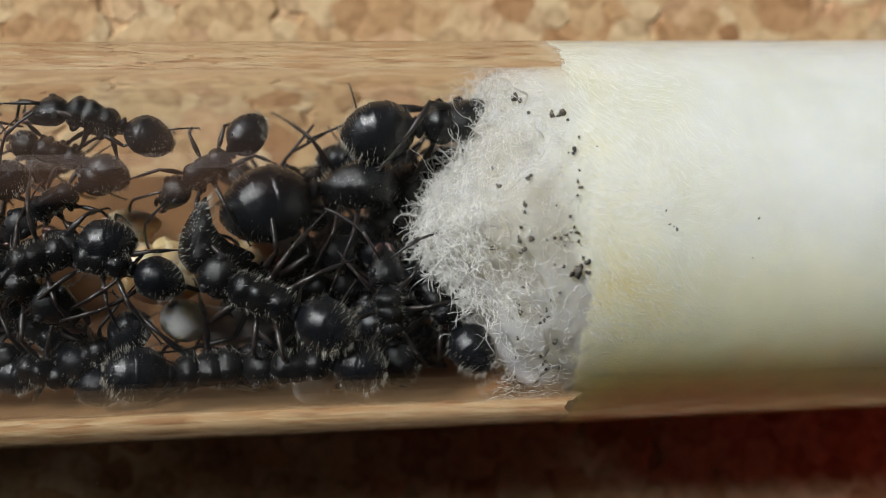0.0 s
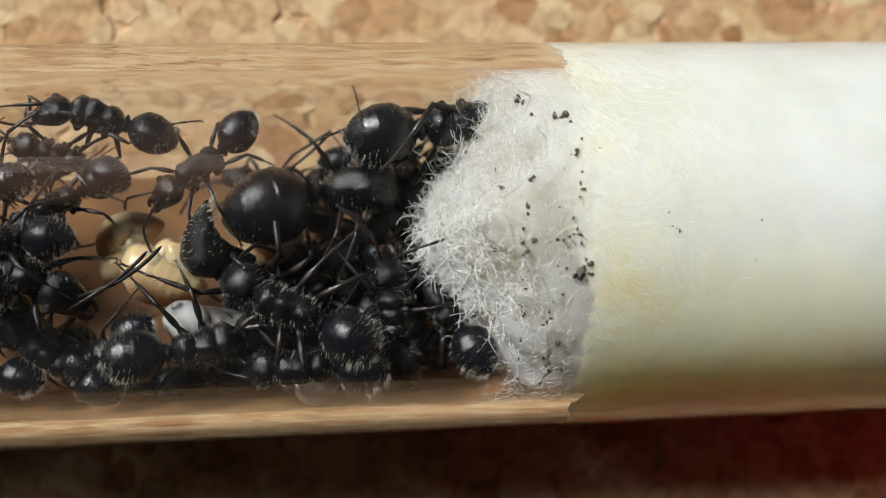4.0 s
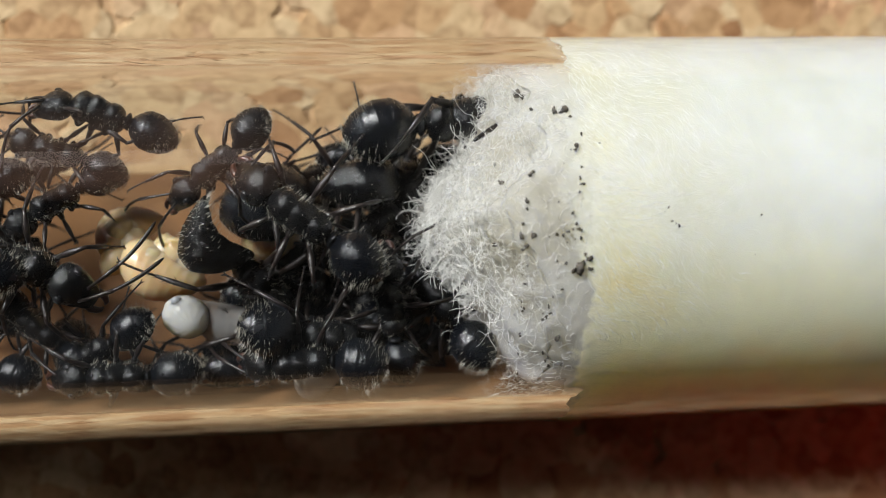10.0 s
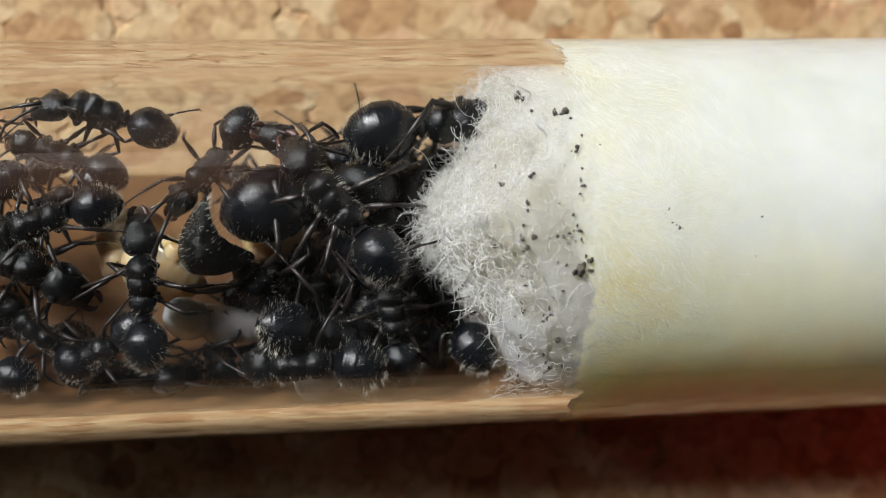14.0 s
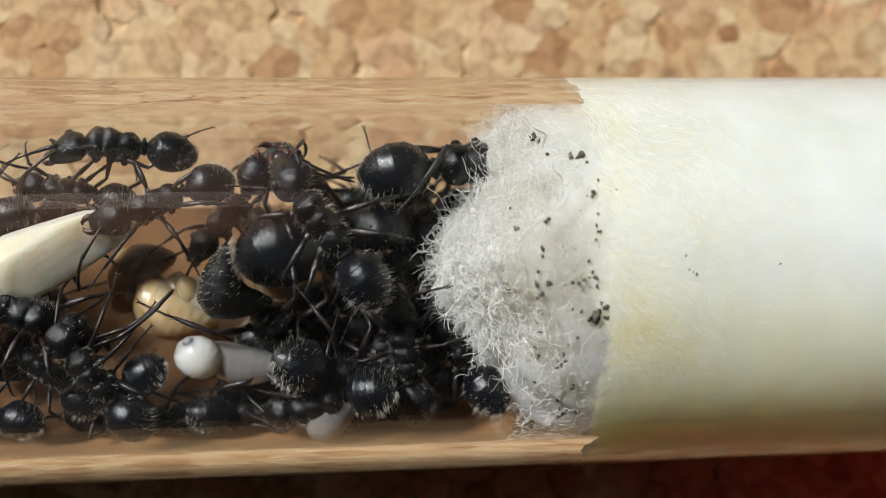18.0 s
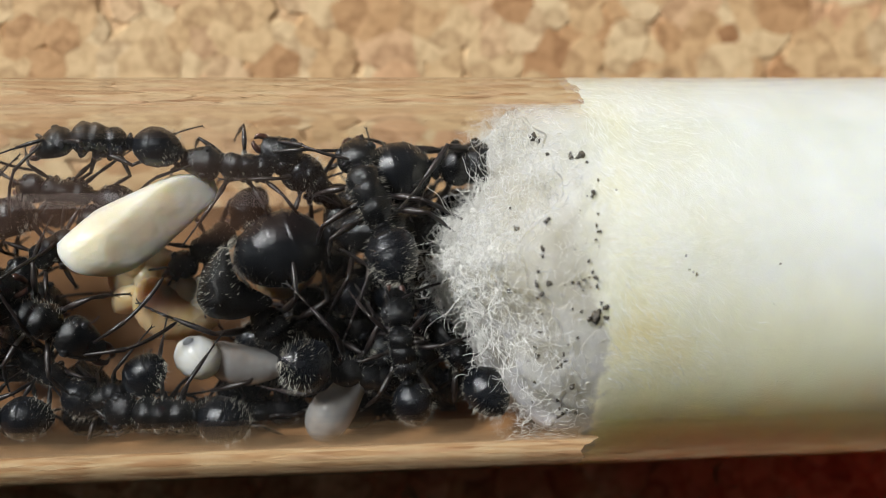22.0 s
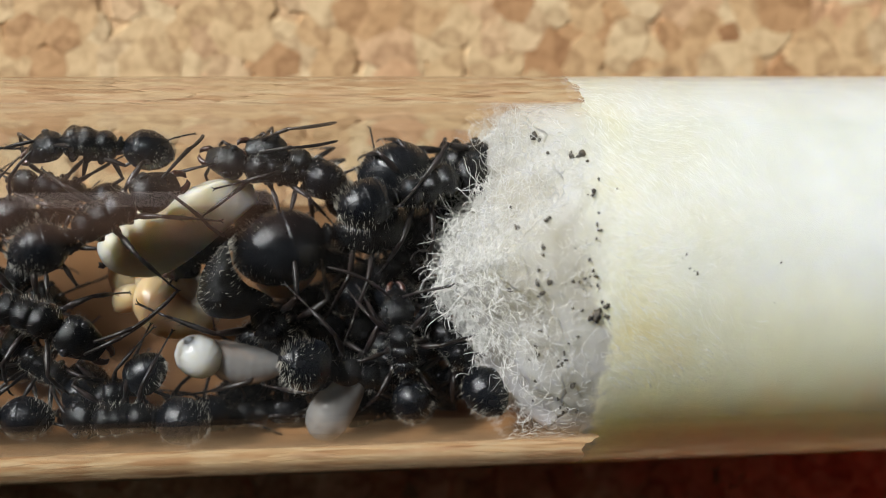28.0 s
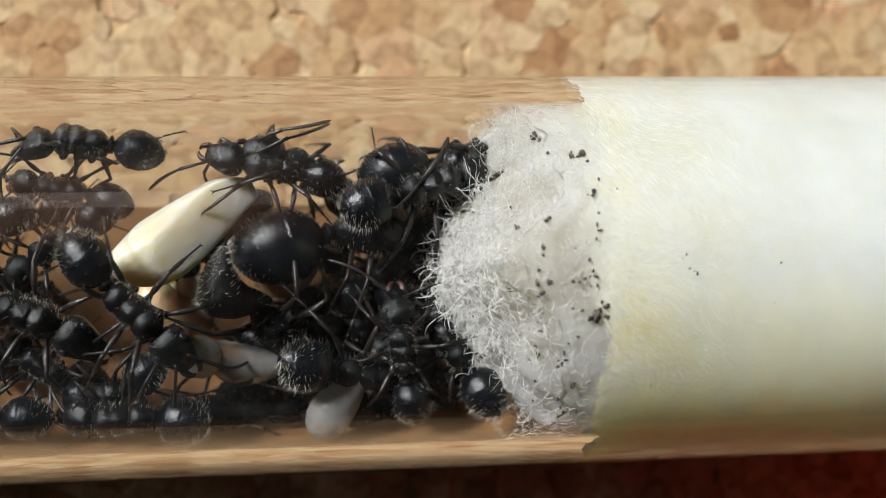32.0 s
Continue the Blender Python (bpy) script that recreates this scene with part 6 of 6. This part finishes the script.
# ant paths end


def outside(p, f):
    """By how many millimetres a point stands beyond the inner glass."""
    return math.hypot(p.y / MM + 1.56 * f, p.z / MM - AXIS) - 6.5


def tuck():
    """Bends each leg so that knee and foot stay within the glass along the ant's way."""
    for n, (ant, rows) in enumerate(PATHS):
        rng = random.Random(700 + n)
        j = limbs(ant)
        grow = Matrix.Scale(ant.scale[0], 4)
        ways = [(at(x, y, z, roll, pitch, turn) @ grow, float(np.interp(t, [r[0] for r in SLIDE], [r[1] for r in SLIDE])))
                for t, x, y, z, turn, pitch, roll in rows]
        for name, ob in j.items():
            if name.startswith("antenna"):
                best = None
                head = j["head"].matrix_basis
                for k in range(30):
                    a = ob.matrix_basis @ pose(0, 0, 0, 0, rng.gauss(0, 2 * k), rng.gauss(0, 2 * k))
                    worst = max(outside(w @ head @ a @ Vector((3.0 * MM, 0, -1.2 * MM)), f) for w, f in ways)
                    if best is None or worst < best[0]:
                        best = (worst, a)
                    if worst < -0.3:
                        break
                ob.matrix_basis = best[1]
                continue
            if not name.startswith("leg") or name.endswith("shin"):
                continue
            shin = j[name + "_shin"]
            knee_at = shin.matrix_basis.translation.copy()
            side = 1 if name[4] == "a" else -1
            best = None
            for k in range(36):
                wide = 10 + k * 0.9
                turn = (48, 92, 138)[int(name[5])] + rng.gauss(0, wide)
                a = Matrix.Translation(ob.matrix_basis.translation) @ pose(0, 0, 0, 0, 0, side * turn) @ pose(0, 0, 0, 0, -(22 + rng.gauss(0, 14 + k)), 0)
                b = Matrix.Translation(knee_at) @ pose(0, 0, 0, 0, rng.uniform(45, 95 + 1.5 * k), 0)
                worst = max(max(outside((w @ a @ b).translation, f), outside(w @ a @ b @ Vector((3.0 * MM, 0, 0)), f)) for w, f in ways)
                if best is None or worst < best[0]:
                    best = (worst, a, b)
                if worst < 0:
                    break
            ob.matrix_basis, shin.matrix_basis = best[1], best[2]


def toward(d):
    """The turn that takes +x to the direction d, keeping the limb's plane upright."""
    d = Vector(d).normalized()
    side = Vector((0, 0, 1)).cross(d)
    side = side.normalized() if side.length > 1e-4 else Vector((0, 1, 0))
    return Matrix((d, side, d.cross(side))).transposed().to_4x4()


def within(q, k):
    """The place drawn in towards the tube's axis, clear of the glass."""
    return (q[0], q[1] * k, AXIS + (q[2] - AXIS) * k)


def aim(key, name, *targets):
    """Points a leg's two pieces, or a feeler, at places inside the tube, drawn in until its tip stays clear of the glass."""
    ant, rows = next(pr for pr in PATHS if pr[0] == ANTS[key])
    grow = Matrix.Scale(ant.scale[0], 4)
    ways = [(at(x, y, z, roll, pitch, turn) @ grow, float(np.interp(t, [r[0] for r in SLIDE], [r[1] for r in SLIDE])))
            for t, x, y, z, turn, pitch, roll in rows]
    t, x, y, z, turn, pitch, roll = next(r for r in rows if r[0] >= 6 or r == rows[0] and rows[1][0] > 14)
    frame_m = at(x, y, z, roll, pitch, turn) @ grow
    j = limbs(ant)
    ob = j[name]
    inner = Matrix() if name.startswith("leg") else j["head"].matrix_basis.copy()
    up = frame_m @ inner
    root = ob.matrix_basis.translation.copy()
    shin = j.get(name + "_shin")
    knee = shin.matrix_basis.translation.copy() if shin else None
    for step in range(12):
        k = 1 - 0.06 * step
        local = up.inverted() @ (Vector(within(targets[0], k)) * MM)
        a = Matrix.Translation(root) @ toward(local - root)
        if shin:
            local = (up @ a).inverted() @ (Vector(within(targets[1], k)) * MM)
            b = Matrix.Translation(knee) @ toward(local - knee)
            worst = max(max(outside((w @ a @ b).translation, f), outside(w @ a @ b @ Vector((2.9 * MM, 0, 0)), f)) for w, f in ways)
        else:
            worst = max(outside(w @ inner @ a @ Vector((3.1 * MM, 0, -1.1 * MM)), f) for w, f in ways) + 0.2
        if worst < 0.1:
            break
    ob.matrix_basis = a
    if shin:
        shin.matrix_basis = b


def stances():
    """Limbs that stand out against the glass, the brood or the cotton."""
    aim('against_plug', 'leg_a2', (-5.91, 5.00, 10.00), (-5.29, 3.59, 9.00))
    aim('against_plug', 'leg_a1', (-2.12, 4.72, 12.50), (-1.15, 4.27, 11.00))
    aim('on_side_wall', 'leg_b0', (-16.88, 5.35, 10.50), (-18.26, 4.96, 10.00))
    aim('on_side_wall', 'leg_a0', (-14.15, 5.54, 11.00), (-15.14, 6.06, 10.50))
    aim('on_side_wall', 'leg_a1', (-11.97, 4.80, 11.00), (-11.88, 5.52, 10.50))
    aim('on_side_wall', 'leg_a2', (-11.01, 4.78, 10.50), (-10.33, 5.20, 10.00))
    aim('on_side_wall', 'leg_b1', (-14.16, 3.87, 9.00), (-15.26, 3.45, 8.00))
    aim('on_side_wall', 'leg_b2', (-12.79, 3.08, 9.00), (-14.41, 2.98, 8.00))
    aim('bristled_belly', 'leg_a2', (-10.56, -3.77, 10.00), (-10.49, -4.80, 9.00))
    aim('wanderer', 'leg_a0', (-5.35, -2.99, 11.00), (-4.50, -5.03, 9.00))
    aim('long_antennae', 'antenna_a', (-11.64, -0.28, 12.00))
    aim('long_antennae', 'antenna_b', (-11.26, -1.31, 12.00))
    aim('against_plug', 'antenna_a', (2.71, 3.69, 11.00))
    aim('red_jawed', 'antenna_a', (-4.25, 5.25, 10.00))
    aim('red_jawed', 'antenna_b', (-5.03, 5.03, 10.00))
    aim('upright_pair', 'antenna_a', (-3.54, -0.06, 11.00))
    aim('upright_pair', 'antenna_b', (-1.38, -0.33, 11.00))


def restless():
    """Feelers sway all the time; legs step while their ant walks."""
    for n, (ant, rows) in enumerate(PATHS):
        rng = random.Random(300 + n)
        j = limbs(ant)
        T = [r[0] for r in rows]
        for name, ob in j.items():
            base = ob.matrix_basis.copy()
            if name.startswith("antenna"):
                ph, sp = rng.uniform(0, 6), rng.uniform(1.2, 2.4)
                walk(ob, [(t, base @ pose(0, 0, 0, 0, 9 * math.sin(sp * t + ph), 13 * math.sin(0.8 * sp * t + 2 * ph))) for t in np.arange(0, 32.01, 0.8)])
            elif name.startswith("leg") and not name.endswith("shin"):
                odd = (int(name[5]) + (name[4] == "a")) % 2
                steps = []
                phase = rng.uniform(0, 6)
                last = None
                for t in np.arange(0, 32.01, 0.4):
                    x, y = np.interp(t, T, [r[1] for r in rows]), np.interp(t, T, [r[2] for r in rows])
                    going = 0 if last is None else math.hypot(x - last[0], y - last[1])
                    last = (x, y)
                    phase += 1.3 * min(1.0, going * 2.5) + 0.02
                    amp = 4 + 16 * min(1.0, going * 2.5)
                    steps.append((t, Matrix.Translation(base.translation) @ pose(0, 0, 0, 0, 0, amp * math.sin(phase + 3.14 * odd)) @ base.to_3x3().to_4x4()))
                walk(ob, steps)


def motions():
    for ob, base in RIDERS:
        walk(ob, [(t, slid(f) @ base) for t, f in SLIDE])
    ant_paths()
    tuck()
    stances()
    # the cocoon is dragged in from the far end
    walk(COCOON, [(t, slid(float(np.interp(t, [r[0] for r in SLIDE], [r[1] for r in SLIDE]))) @ at(x, y, z, 0, 8, turn)) for t, x, y, z, turn in [
        (0, -31.45, -2.88, 9.0, 20), (12, -27.54, -2.88, 9.0, 20), (14.5, -20.30, -2.20, 9.2, 24), (16.5, -17.16, 0.06, 9.4, 20), (18, -15.98, 0.94, 9.4, 18), (19, -14.31, 1.24, 9.4, 26),
        (20, -12.84, 1.83, 9.4, 24), (21, -12.74, 2.02, 9.4, 27), (23, -11.86, 2.12, 9.4, 25), (25, -10.77, 2.22, 9.2, 26), (28, -11.07, 1.92, 9.0, 24),
        (29, -11.07, 2.02, 9.0, 26), (32, -10.87, 1.73, 9.0, 32)]])
    restless()


motions()
